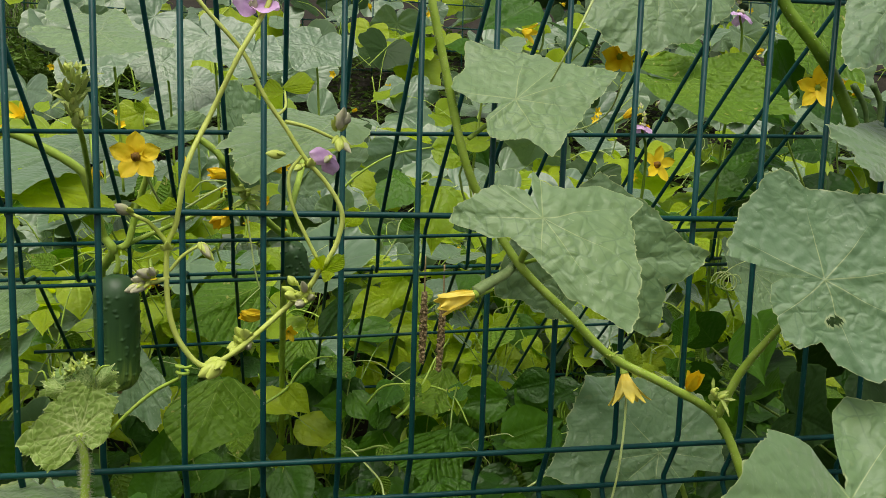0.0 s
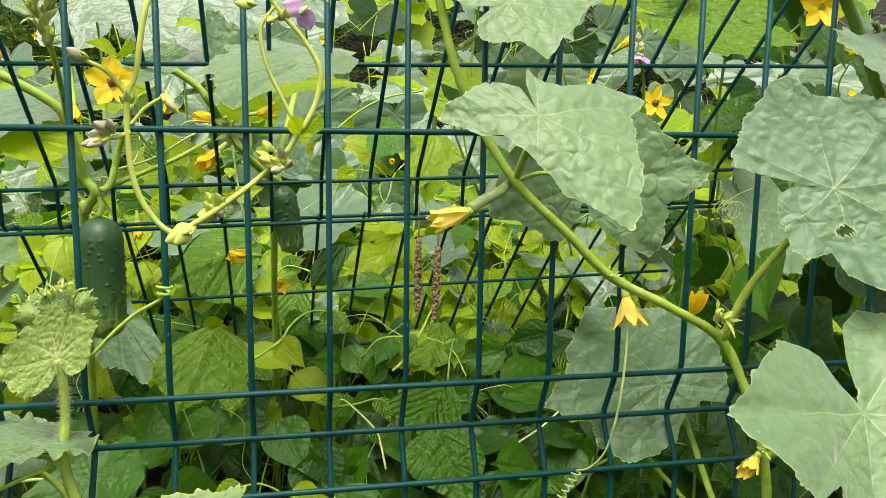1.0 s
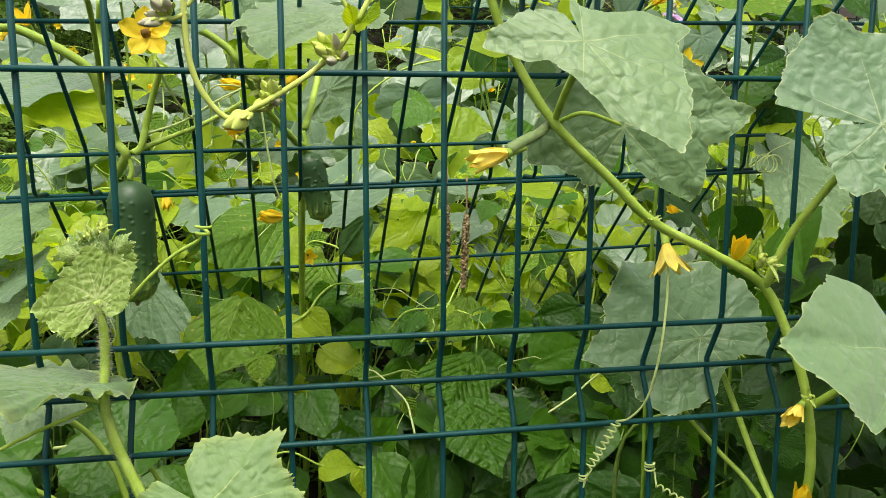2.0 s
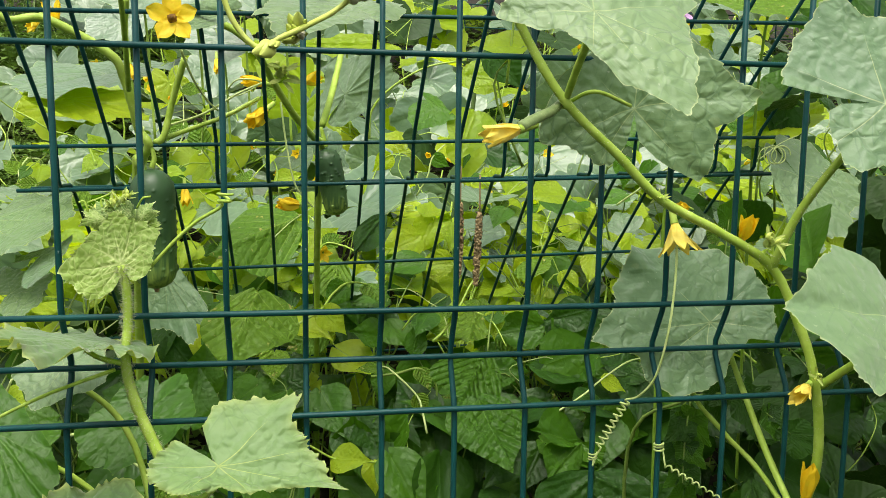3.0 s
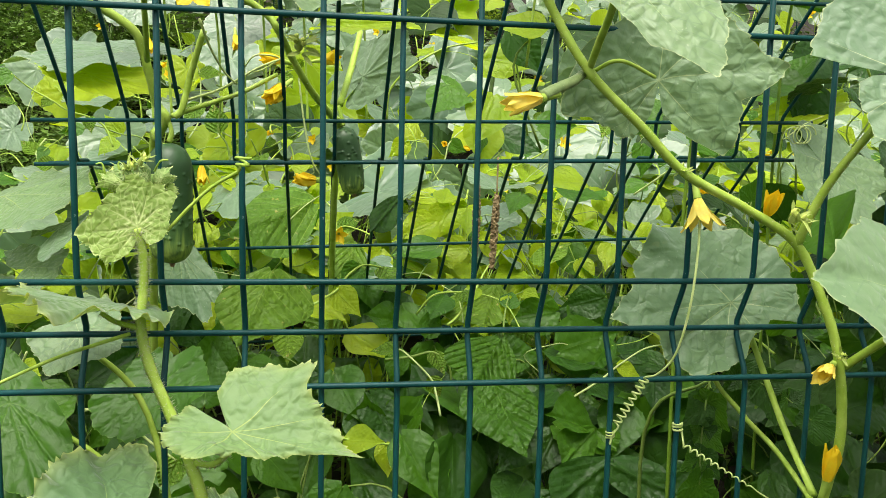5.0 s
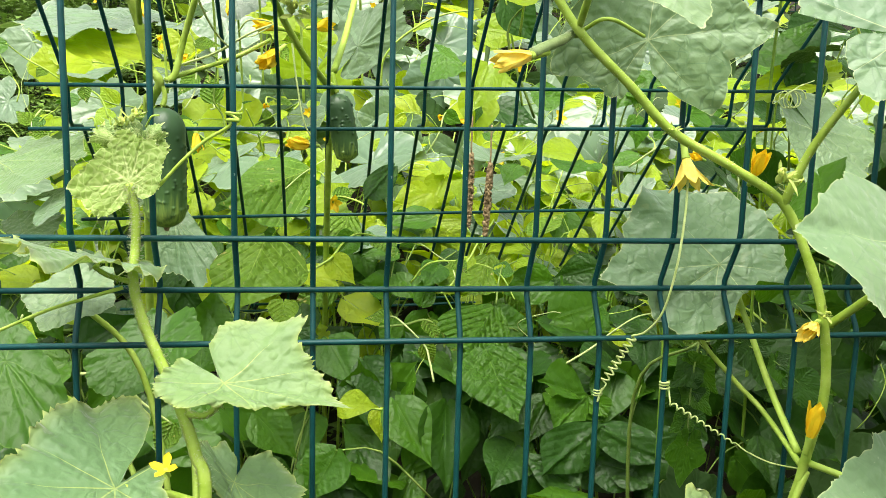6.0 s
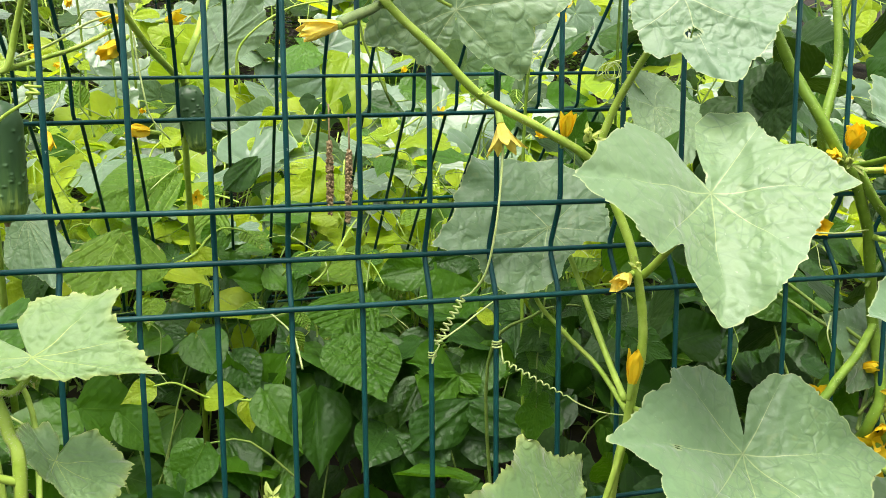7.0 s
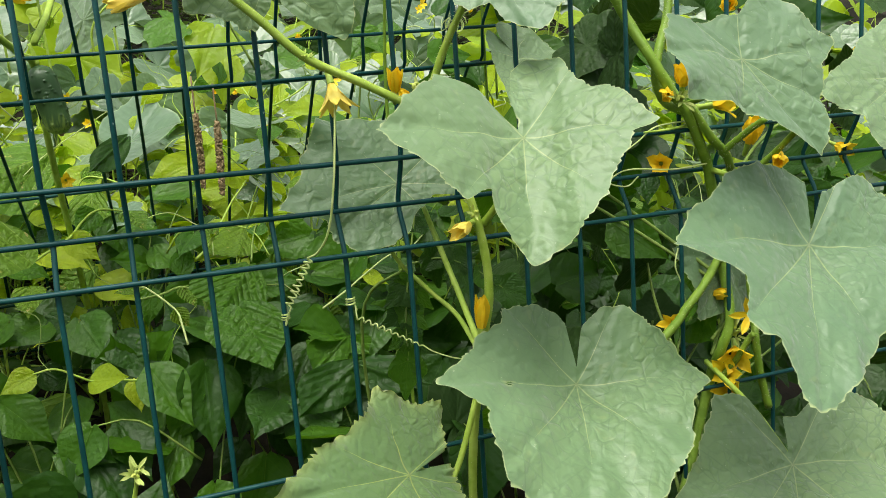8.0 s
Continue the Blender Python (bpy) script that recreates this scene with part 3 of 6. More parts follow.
front_profile = [(0, 0), (0.46, 0), (0.505, -0.024), (0.543, 0), (0.943, 0), (0.985, -0.024), (1.026, 0), (1.21, 0)]
front_bars = [(0.06, 0), (0.26, 0), (0.46, 0), (0.505, -0.024), (0.543, 0), (0.743, 0), (0.943, 0), (0.985, -0.024), (1.026, 0), (1.2, 0)]
mesh_panel("fence_panel", "dark green coated wire mesh panel standing upright with a pressed fold", -0.72, 37, 0.06,
           front_profile, front_bars, 0.02, front_place)


def back_place(x, s, n):
    return (x, 0.233 + 0.76 * s - 0.65 * n + 0.03 * (x - 0.138), 0.264 - 0.651 * s - 0.76 * n + 0.025 * (x - 0.138))


back_profile = [(-0.28, 0), (0.2, 0), (0.238, 0.034), (0.278, 0), (0.678, 0), (0.716, 0.034), (0.756, 0), (1.156, 0), (1.194, 0.034), (1.234, 0), (1.5, 0)]
back_bars = [(-0.2, 0), (0, 0), (0.2, 0), (0.238, 0.034), (0.278, 0), (0.478, 0), (0.678, 0), (0.716, 0.034), (0.756, 0), (0.956, 0), (1.156, 0), (1.234, 0), (1.44, 0)]
mesh_panel("fence_panel", "dark green wire mesh panel leaning against the upright one", -0.102, 16, 0.06,
           back_profile, back_bars, 0.045, back_place)


def far_place(x, s, n):
    return (x, 3.0 - n, 0.95 - s)


mesh_panel("fence_panel", "far dark wire mesh panel overgrown with vines", -2.4, 60, 0.1,
           [(0, 0), (0.5, 0)], [(0.1 * k, 0) for k in range(5)], 0.02, far_place, 0.003)


# ---- flowers, fruits and tendrils ----
def petal_mesh(length, width, curl, twist=0.0, seed=0, notch=0.0):
    rows, cols = 9, 7
    rnd = random.Random(seed)
    verts = []
    for i in range(rows):
        u = i / (rows - 1)
        half = width * 0.5 * (math.sin(math.pi * min(1, u * 0.62 + 0.18)) ** 0.8 if u < 0.96 else 0.34)
        half *= 1 - 0.75 * max(0, u - 0.72) / 0.28
        for k in range(cols):
            s = -1 + 2 * k / (cols - 1)
            z = curl * length * u * u + 0.10 * width * (s * s - 0.4) + 0.05 * width * math.sin(6 * u + 5 * s + seed)
            verts.append((length * u + (rnd.random() - 0.5) * 0.02 * length, half * s, z))
    faces = [(i * cols + k, i * cols + k + 1, (i + 1) * cols + k + 1, (i + 1) * cols + k) for i in range(rows - 1) for k in range(cols - 1)]
    return raw("petal", verts, faces)


def flower(parent, at, facing, size, opened=1.0, mat=None, petals=5, heart=True, spin=0.0, seed=0, label="", slim=0.36):
    """A yellow cucumber blossom: calyx tube with petals set round its mouth. opened: 0 closed, 1 flat."""
    at, facing = Vector(at), Vector(facing).normalized()
    m = Matrix.Translation(at - parent.location) @ facing.to_track_quat("Z", "Y").to_matrix().to_4x4()
    cup = tube([(0, 0, -0.5 * size), (0, 0, -0.32 * size), (0, 0, -0.1 * size), (0, 0, 0.0 * size)], 0.07 * size, 0.11 * size, 10, 4)
    f = part("flower", cup, STEM, parent, label)
    f.matrix_local = m
    lift = math.radians(90 - 78 * opened)
    for k in range(petals):
        curl = 0.10 if opened > 0.6 else (0.25 if opened > 0.2 else -0.05)
        p = part("petal", petal_mesh(size * 0.62 if opened > 0.3 else size * 0.9, size * slim, -curl * (0.5 + 0.8 * random.random()), seed=seed + k), mat or PETAL, f)
        p.matrix_local = pose(0, 0, 0, 0, 0, spin + 360 * k / petals + random.uniform(-6, 6)) @ pose(0.06 * size, 0, 0, 0, -math.degrees(lift) + random.uniform(-9, 9), 0)
    if heart:
        part("flower_heart", tube([(0, 0, -0.02 * size), (0, 0, 0.08 * size), (0, 0, 0.17 * size)], 0.13 * size, 0.07 * size, 8, 2, 0.1, 0.3), PISTIL, f)
    return f


def tendril(parent, points, r=0.0007, label="", name="tendril", mat=None, sides=6):
    return wpart(name, tube(points, r, r * 0.7, sides, 6), mat or TENDRIL, parent, label)


def coil(a, b, turns, radius, per=10, grow=1.0):
    """Points of a spring from a to b."""
    a, b = Vector(a), Vector(b)
    way = (b - a).normalized()
    side = way.cross(Vector((0.2, 1, 0.3))).normalized()
    other = way.cross(side)
    out = []
    n = int(turns * per)
    for i in range(n + 1):
        t = i / n
        w = 2 * math.pi * turns * t
        rr = radius * (1 + (grow - 1) * t) * (0.75 + 0.5 * noise.noise((turns, t * 6, 1)) + 0.25)
        out.append(a.lerp(b, t) + rr * (math.cos(w) * side + math.sin(w) * other))
    return out


def fruit(name, top, bottom, radius, label, mat, seed, stalk=None, tip=0.5, warts=95, bend=0.0):
    """A cucumber hanging from its stalk: blunt body with warts; mesh of its own."""
    top, bottom = Vector(top), Vector(bottom)
    way = bottom - top
    rnd = random.Random(seed)
    axis = way.normalized()
    side = axis.cross(Vector((0, 1, 0.1))).normalized()
    other = axis.cross(side)
    rings, segs = 130, 96
    bumps = [(rnd.random() * 0.9 + 0.05, rnd.random() * 2 * math.pi) for _ in range(warts)]
    bu = np.array(bumps)
    length = way.length
    verts = []
    for i in range(rings):
        t = i / (rings - 1)
        body = (1 - (1 - min(1, t / 0.22)) ** 2.2) ** 0.5 * max(0, 1 - max(0, (t - 0.82) / 0.18) ** 2.6) ** 0.5
        body *= 1 - 0.22 * max(0, t - 0.45)
        for k in range(segs):
            a = 2 * math.pi * k / segs
            da = np.abs((bu[:, 1] - a + math.pi) % (2 * math.pi) - math.pi) * radius
            dt = (bu[:, 0] - t) * length
            w = np.exp(-(da ** 2 + dt ** 2) / (0.0015 ** 2)).sum() * 0.0016
            r = float(radius * body * (1 + 0.025 * math.cos(3 * a + seed) + 0.02 * math.sin(5 * t + seed)) + min(w, 0.0020) * min(1, body * 2))
            verts.append(way * t + other * bend * math.sin(math.pi * t) + r * (math.cos(a) * side + math.sin(a) * other))
    faces = [(i * segs + k, i * segs + (k + 1) % segs, (i + 1) * segs + (k + 1) % segs, (i + 1) * segs + k) for i in range(rings - 1) for k in range(segs)]
    ob = tagged(part(name, raw(name, verts, faces), mat), label, "cucumber", "hanging cucumbers")
    ob.location = top
    if stalk:
        s = part("stalk", tube([Vector(p) - top for p in stalk] + [(0, 0, 0.001)], 0.0022, 0.0035, 8, 5, 0.08), STEM, ob)
        part("blossom_scar", tube([way * 0.985, way * 1.01, way * 1.03], 0.004, 0.002, 8, 2), DRY, ob)
    return ob


def fruit_material():
    """Dark skin that pales in streaks towards the blossom end."""
    m, n, l, b = material("cucumber_skin_graded")
    tc = n.new("ShaderNodeTexCoord")
    sep = n.new("ShaderNodeSeparateXYZ")
    l.new(tc.outputs["Generated"], sep.inputs[0])
    streak = node(n, "ShaderNodeTexNoise", Scale=5.0, Detail=3.0)
    mp = n.new("ShaderNodeMapping")
    mp.inputs["Scale"].default_value = (3, 3, 0.6)
    l.new(tc.outputs["Generated"], mp.inputs[0])
    l.new(mp.outputs[0], streak.inputs["Vector"])
    ma = n.new("ShaderNodeMath")
    ma.operation = "MULTIPLY_ADD"
    ma.inputs[1].default_value = 0.75
    l.new(streak.outputs["Fac"], ma.inputs[0])
    l.new(sep.outputs["Z"], ma.inputs[2])
    ramp = n.new("ShaderNodeValToRGB")
    e = ramp.color_ramp.elements
    e[0].position, e[0].color = 0.36, (0.24, 0.36, 0.06, 1)
    e[1].position, e[1].color = 0.95, (0.026, 0.078, 0.02, 1)
    mid = e.new(0.62)
    mid.color = (0.050, 0.125, 0.026, 1)
    l.new(ma.outputs[0], ramp.inputs[0])
    l.new(ramp.outputs[0], b.inputs["Base Color"])
    b.inputs["Roughness"].default_value = 0.45
    fine = node(n, "ShaderNodeTexNoise", Scale=300.0, Detail=2.0)
    l.new(tc.outputs["Object"], fine.inputs["Vector"])
    bump = node(n, "ShaderNodeBump", Strength=0.15, Distance=0.001)
    l.new(fine.outputs["Fac"], bump.inputs["Height"])
    l.new(bump.outputs[0], b.inputs["Normal"])
    return m


FRUIT_GRADED = fruit_material()
fruit("cucumber", (0.0155, 0.3100, 0.1010), (0.0167, 0.3100, -0.0330), 0.0248, "dark green warty cucumber paling at its blossom end", FRUIT_GRADED, 3,
      [(0.0150, 0.3100, 0.1273), (0.0182, 0.3100, 0.1133)])
fruit("cucumber", (0.2090, 0.4200, 0.1254), (0.2241, 0.4200, 0.0401), 0.0168, "small dark green warty cucumber hanging behind the wires", FRUIT_GRADED, 5,
      [(0.2032, 0.4200, 0.1519), (0.2068, 0.4200, 0.1380)], warts=70)


# ---- hairs on stems ----
def hairs(points, radius, count, length, seed, steps=8):
    line = curve_points(points, steps)
    rnd = random.Random(seed)
    verts, faces = [], []
    for _ in range(count):
        i = rnd.randrange(len(line) - 1)
        p = line[i].lerp(line[i + 1], rnd.random())
        way = (line[i + 1] - line[i]).normalized()
        d = Vector((rnd.uniform(-1, 1), rnd.uniform(-1, 0.4), rnd.uniform(-1, 1)))
        d = (d - way * d.dot(way)).normalized()
        q = d.cross(way) * 0.00028
        base = p + d * radius * 0.9
        t = base + d * length * rnd.uniform(0.5, 1.1) + way * rnd.uniform(-0.3, 0.3) * length
        k = len(verts)
        verts += [base - q, base + q, base + way * 0.0003, t]
        faces += [(k, k + 1, k + 3), (k + 1, k + 2, k + 3), (k + 2, k, k + 3)]
    return raw("hairs", verts, faces)


def stem(parent, points, r0, r1=None, mat=None, hair=0, name="stem", seed=0, length=0.003, label="", ridge=0.07):
    if name == "petiole":
        a, b = Vector(points[-1]), Vector(points[-2])
        points = list(points[:-1]) + [a + (b - a).normalized() * min(0.006, 0.5 * (b - a).length)]
    ob = wpart(name, tube(points, r0, r1, 10, 8, ridge, 0.10, seed), mat or STEM, parent, label)
    if hair:
        h = part("hairs", hairs(points, r0, hair, length, seed), HAIR, ob)
        h["kind"] = "stuff"
    return ob


# ---- the vine in front of the wires, right ----
vine = thing("cucumber_vine", "cucumber vine with broad grey-green leaves climbing the wire panel", "cucumber plant", "cucumber vines", at=(0.58, -0.04, GROUND))
stem(vine, [(0.2950, -0.0300, 0.3974), (0.3015, -0.0300, 0.3618), (0.3139, -0.0300, 0.3093), (0.3300, -0.0300, 0.2467), (0.3497, -0.0250, 0.2076), (0.3780, -0.0320, 0.1633), (0.4198, -0.0360, 0.1238),
            (0.4555, -0.0360, 0.0906), (0.5070, -0.0360, 0.0644), (0.5551, -0.0350, 0.0350), (0.5769, -0.0450, -0.0126), (0.5885, -0.0500, -0.0497), (0.5966, -0.0500, -0.0933),
            (0.5970, -0.0500, -0.1326), (0.5893, -0.0450, -0.1843), (0.575, -0.03, -0.35), (0.58, -0.04, GROUND)], 0.0030, 0.0042, hair=900, seed=3)
blade("leaf", (0.3624, -0.0500, 0.2904), (0.4533, -0.0300, 0.3179), (0.3755, -0.0900, 0.2495), (0.3831, 0.0000, 0.3455), LEAF, vine, "angular", 0.7, 0.05, 0.1, 11)
stem(vine, [(0.3330, -0.0300, 0.2617), (0.3555, -0.0100, 0.2755), (0.3639, -0.0450, 0.2899)], 0.0018, 0.0016, name="petiole")
blade("leaf", (0.3548, -0.1500, 0.2141), (0.3953, -0.2000, 0.1544), (0.4301, -0.1400, 0.2257), (0.2970, -0.1400, 0.2160), LEAF, vine, "arrow", 0.42, -0.05, 0.05, 12)
stem(vine, [(0.3795, -0.0200, 0.1618), (0.3741, -0.0600, 0.1824), (0.3677, -0.1000, 0.1980), (0.3554, -0.1480, 0.2139)], 0.003, 0.0025, name="petiole")
blade("leaf", (0.4397, -0.0160, 0.1611), (0.4473, -0.0120, 0.2369), (0.3622, -0.0040, 0.1307), (0.5360, -0.0400, 0.1747), LEAF, vine, "angular", 1.0, 0.0, 0.1, 13)
stem(vine, [(0.3817, -0.0200, 0.1640), (0.3953, -0.0450, 0.1716), (0.4388, -0.0180, 0.1619)], 0.0017, 0.0014, name="petiole")
blade("leaf", (0.5964, -0.1000, 0.1631), (0.6882, -0.1240, 0.1784), (0.6086, -0.1400, 0.0866), (0.5892, -0.0540, 0.2470), LEAF, vine, "round", (0.5, 1.0), -0.05, 0.1, 14, holes=((0.03, 0.36, 0.06),))
stem(vine, [(0.5551, -0.0350, 0.0350), (0.5644, -0.0500, 0.0775), (0.5764, -0.0700, 0.1132), (0.5988, -0.0970, 0.1613)], 0.0036, 0.0028, name="petiole", hair=120, seed=8)
blade("leaf", (0.5870, -0.1650, 0.0190), (0.5582, -0.2350, -0.0596), (0.6775, -0.2200, 0.0304), (0.4647, -0.2000, 0.0433), LEAF, vine, "arrow", 0.82, -0.06, 0.05, 15, holes=((-0.13, -0.05, 0.03),))
stem(vine, [(0.5963, -0.0500, -0.0618), (0.6022, -0.0700, -0.0435), (0.5993, -0.1100, -0.0158), (0.5879, -0.1630, 0.0176)], 0.0035, 0.0028, name="petiole")
blade("leaf", (0.6192, -0.1700, -0.1775), (0.5826, -0.2650, -0.2327), (0.7235, -0.2000, -0.1808), (0.4964, -0.2000, -0.1398), LEAF, vine, "round", 0.9, -0.04, 0.1, 16, holes=((0.1, -0.52, 0.017),), heel=(0.6109, -0.2150, -0.2640))
stem(vine, [(0.5917, -0.0450, -0.1819), (0.6163, -0.0800, -0.1857), (0.6203, -0.1680, -0.1788)], 0.003, 0.0026, name="petiole")
blade("leaf", (0.4968, -0.1000, -0.2566), (0.3747, -0.1600, -0.2270), (0.5029, -0.1600, -0.3019), (0.4825, -0.0540, -0.1937), LEAF_PALE, vine, "angular", 0.6, 0.0, 0.1, 17, teeth=34, tooth=0.085, ruffle=0.035)
stem(vine, [(0.5924, -0.0450, -0.1896), (0.5456, -0.0600, -0.2919), (0.4973, -0.0980, -0.2586)], 0.003, 0.0024, name="petiole")
blade("leaf", (0.5476, 0.0450, -0.0275), (0.5173, 0.0080, -0.0884), (0.6288, 0.0300, -0.0339), (0.4310, 0.0350, -0.0371), LEAF, vine, "round", 1.35, 0.02, 0.1, 18)
stem(vine, [(0.5897, -0.0400, -0.1863), (0.5937, 0.0300, -0.1643), (0.5700, 0.0500, -0.1364), (0.5399, 0.0600, -0.0938), (0.5505, 0.0500, -0.0302)], 0.0026, 0.002, name="petiole")
stem(vine, [(0.5929, -0.0300, -0.1801), (0.5954, 0.0200, -0.1447), (0.5889, 0.0500, -0.1007), (0.5818, 0.0800, -0.0539)], 0.0032, 0.0026, name="petiole")
# flowers along the vine
flower(vine, (0.4784, -0.0150, 0.0690), (0.1, -0.35, -1), 0.032, 0.25, mat=PETAL_PALE, petals=7, spin=20, seed=1, heart=False, slim=0.30)
flower(vine, (0.5306, -0.0300, 0.0586), (-0.1, -0.6, 0.6), 0.028, 0.12, spin=0, seed=2, heart=False)
flower(vine, (0.5811, -0.0550, -0.0604), (-0.7, -0.6, -0.15), 0.030, 0.18, mat=PETAL_PALE, petals=7, spin=10, seed=3, heart=False, slim=0.30)
flower(vine, (0.5860, -0.0550, -0.1552), (0.05, -0.2, 1), 0.034, 0.08, spin=40, seed=4, heart=False)
# the young fruit with its wilting blossom
stem(vine, [(0.3771, -0.0200, 0.1639), (0.3672, -0.0300, 0.1577), (0.3547, -0.0350, 0.1521), (0.3402, -0.0400, 0.1445)], 0.0032, 0.0048, FRUIT_YOUNG, 120, "young_fruit", 5, 0.0015)
flower(vine, (0.3375, -0.0420, 0.1427), (-1, -0.3, -0.25), 0.034, 0.10, mat=PETAL_PALE, spin=10, seed=6, heart=False, label="wilting pale yellow blossom")
# tendrils
tendril(vine, [(0.4790, -0.0200, 0.0520), (0.4742, -0.0300, 0.0256), (0.4681, -0.0350, -0.0153), (0.4612, -0.0300, -0.0541), (0.4517, -0.0200, -0.0736), (0.4438, -0.0120, -0.0792)]
        + coil((0.4447, -0.0100, -0.0814), (0.4228, -0.0060, -0.1215), 8, 0.0030) + [(0.4210, -0.0040, -0.1322), (0.4197, -0.0040, -0.1387)]
        + coil((0.421, -0.0005, -0.1285), (0.421, -0.0005, -0.134), 2.5, 0.0036), 0.0010)
tendril(vine, coil((0.4805, -0.0005, -0.123), (0.4805, -0.0005, -0.130), 3, 0.0038)
        + coil((0.4827, -0.0060, -0.1398), (0.5409, -0.0200, -0.1748), 10, 0.0022, grow=0.4) + [(0.5494, -0.0250, -0.1800), (0.5688, -0.0300, -0.1883), (0.5879, -0.0400, -0.1898)], 0.0009)
tendril(vine, [(0.4032, -0.1000, 0.3648), (0.3884, -0.1200, 0.3462), (0.3743, -0.1300, 0.3228), (0.3655, -0.1200, 0.2998)], 0.0009)
tendril(vine, [(0.4540, -0.0300, 0.3071), (0.4542, -0.0100, 0.2880), (0.4420, 0.0000, 0.2755), (0.4270, 0.0050, 0.2704)], 0.0009)

# ---- the vine farther right ----
vine_b = thing("cucumber_vine", "old cucumber vine with big leaves and many yellow blossoms", "cucumber plant", "cucumber vines", at=(0.8, -0.02, GROUND))
stem(vine_b, [(0.5891, 0.0000, 0.4392), (0.6073, 0.0000, 0.3858), (0.6404, 0.0000, 0.3503), (0.6875, 0.0200, 0.3102), (0.7520, 0.0200, 0.1900), (0.7888, 0.0200, 0.1230), (0.8071, 0.0000, 0.0763), (0.8293, -0.0050, 0.0385), (0.8422, -0.0100, 0.0177), (0.8662, 0.0000, -0.0191),
              (0.8840, 0.0100, -0.0511), (0.9050, 0.0200, -0.1407), (0.9015, 0.0000, -0.2082), (0.8883, 0.0000, -0.2448), (0.8846, 0.0200, -0.3000), (0.8, -0.02, -0.5), (0.8, -0.02, GROUND)], 0.0050, 0.0058, STEM_OLD_SHADED, 500, seed=21)
stem(vine_b, [(0.8600, 0.0500, 0.2100), (0.8507, 0.0300, 0.1306), (0.8240, 0.0100, 0.0817), (0.8199, 0.0100, 0.0566), (0.8294, 0.0100, 0.0314), (0.8438, -0.0050, 0.0187)], 0.0042, 0.0050, STEM_OLD_SHADED, 200, seed=22)
stem(vine_b, [(0.8471, -0.0100, 0.0230), (0.8693, -0.0100, -0.0074), (0.8982, 0.0000, -0.0309), (0.9250, 0.0200, -0.0683)], 0.0048, 0.0044, STEM_OLD_SHADED, 120, seed=23)
stem(vine_b, [(0.8910, 0.0000, -0.0284), (0.8989, -0.0300, -0.0067), (0.9026, -0.0600, 0.0101)], 0.0036, 0.0032, STEM_OLD_SHADED, 60, "petiole", 24)
stem(vine_b, [(0.9250, 0.0200, -0.0683), (0.9551, 0.0000, -0.0379), (0.9453, -0.0500, -0.0073), (0.8997, -0.1200, 0.0228)], 0.0034, 0.0030, STEM_OLD_SHADED, 60, "petiole", 25)
stem(vine_b, [(0.7376, -0.0300, -0.2399), (0.7782, -0.0300, -0.2184), (0.8163, -0.0200, -0.1990), (0.8379, -0.0100, -0.1863), (0.8672, 0.0000, -0.1680), (0.9000, 0.0160, -0.1440), (0.9048, 0.0195, -0.1380)], 0.0044, 0.0044, STEM_OLD_SHADED, 100, "petiole", 26)
stem(vine_b, [(0.9537, 0.0000, -0.3239), (0.9419, 0.0000, -0.2809), (0.9357, 0.0000, -0.2399), (0.9412, 0.0100, -0.2168), (0.9398, 0.0200, -0.1465), (0.9250, 0.0200, -0.0683)], 0.0044, 0.0040, STEM_OLD_SHADED, 100, "petiole", 27)
stem(vine_b, [(0.8879, 0.0000, -0.2775), (0.8990, -0.0100, -0.2569), (0.9097, -0.0200, -0.2303), (0.9125, -0.0300, -0.2187)], 0.0036, 0.0032, STEM_OLD_SHADED, 60, "petiole", 28)
blade("leaf", (0.7636, -0.1900, 0.0640), (0.8084, -0.2300, -0.0119), (0.8472, -0.2000, 0.0725), (0.6870, -0.2000, 0.0797), LEAF, vine_b, "arrow", 0.9, -0.03, 0.05, 21)
stem(vine_b, [(0.8496, 0.0000, 0.0258), (0.8257, -0.0800, 0.0391), (0.7652, -0.1880, 0.0632)], 0.003, 0.0026, mat=STEM_OLD_SHADED, name="petiole")
blade("leaf", (1.0077, -0.1200, 0.0418), (0.9481, -0.1600, -0.0213), (1.0823, -0.1300, 0.0530), (0.9073, -0.1200, 0.0375), LEAF, vine_b, "angular", 1.0, 0.0, 0.1, 22)
stem(vine_b, [(0.8600, 0.0000, 0.0222), (0.9954, -0.0200, 0.0241), (1.0101, -0.1180, 0.0407)], 0.003, 0.0026, name="petiole")
blade("leaf", (0.8217, -0.2000, -0.0869), (0.7324, -0.3100, -0.1742), (0.9243, -0.2200, -0.0924), (0.6787, -0.2200, -0.0552), LEAF, vine_b, "round", 0.75, -0.04, 0.08, 23, heel=(0.7821, -0.2600, -0.2017))
stem(vine_b, [(0.8863, 0.0100, -0.0453), (0.8637, -0.0800, -0.0542), (0.8236, -0.1980, -0.0884)], 0.003, 0.0026, name="petiole")
blade("leaf", (0.8428, -0.1600, -0.2999), (0.7610, -0.2700, -0.3434), (0.9607, -0.1800, -0.3081), (0.7006, -0.1800, -0.2881), LEAF, vine_b, "round", 0.75, -0.04, 0.1, 24, heel=(0.8094, -0.2200, -0.3873))
stem(vine_b, [(0.8846, 0.0200, -0.2629), (0.8628, -0.0800, -0.2780), (0.8447, -0.1580, -0.3023)], 0.003, 0.0026, name="petiole")
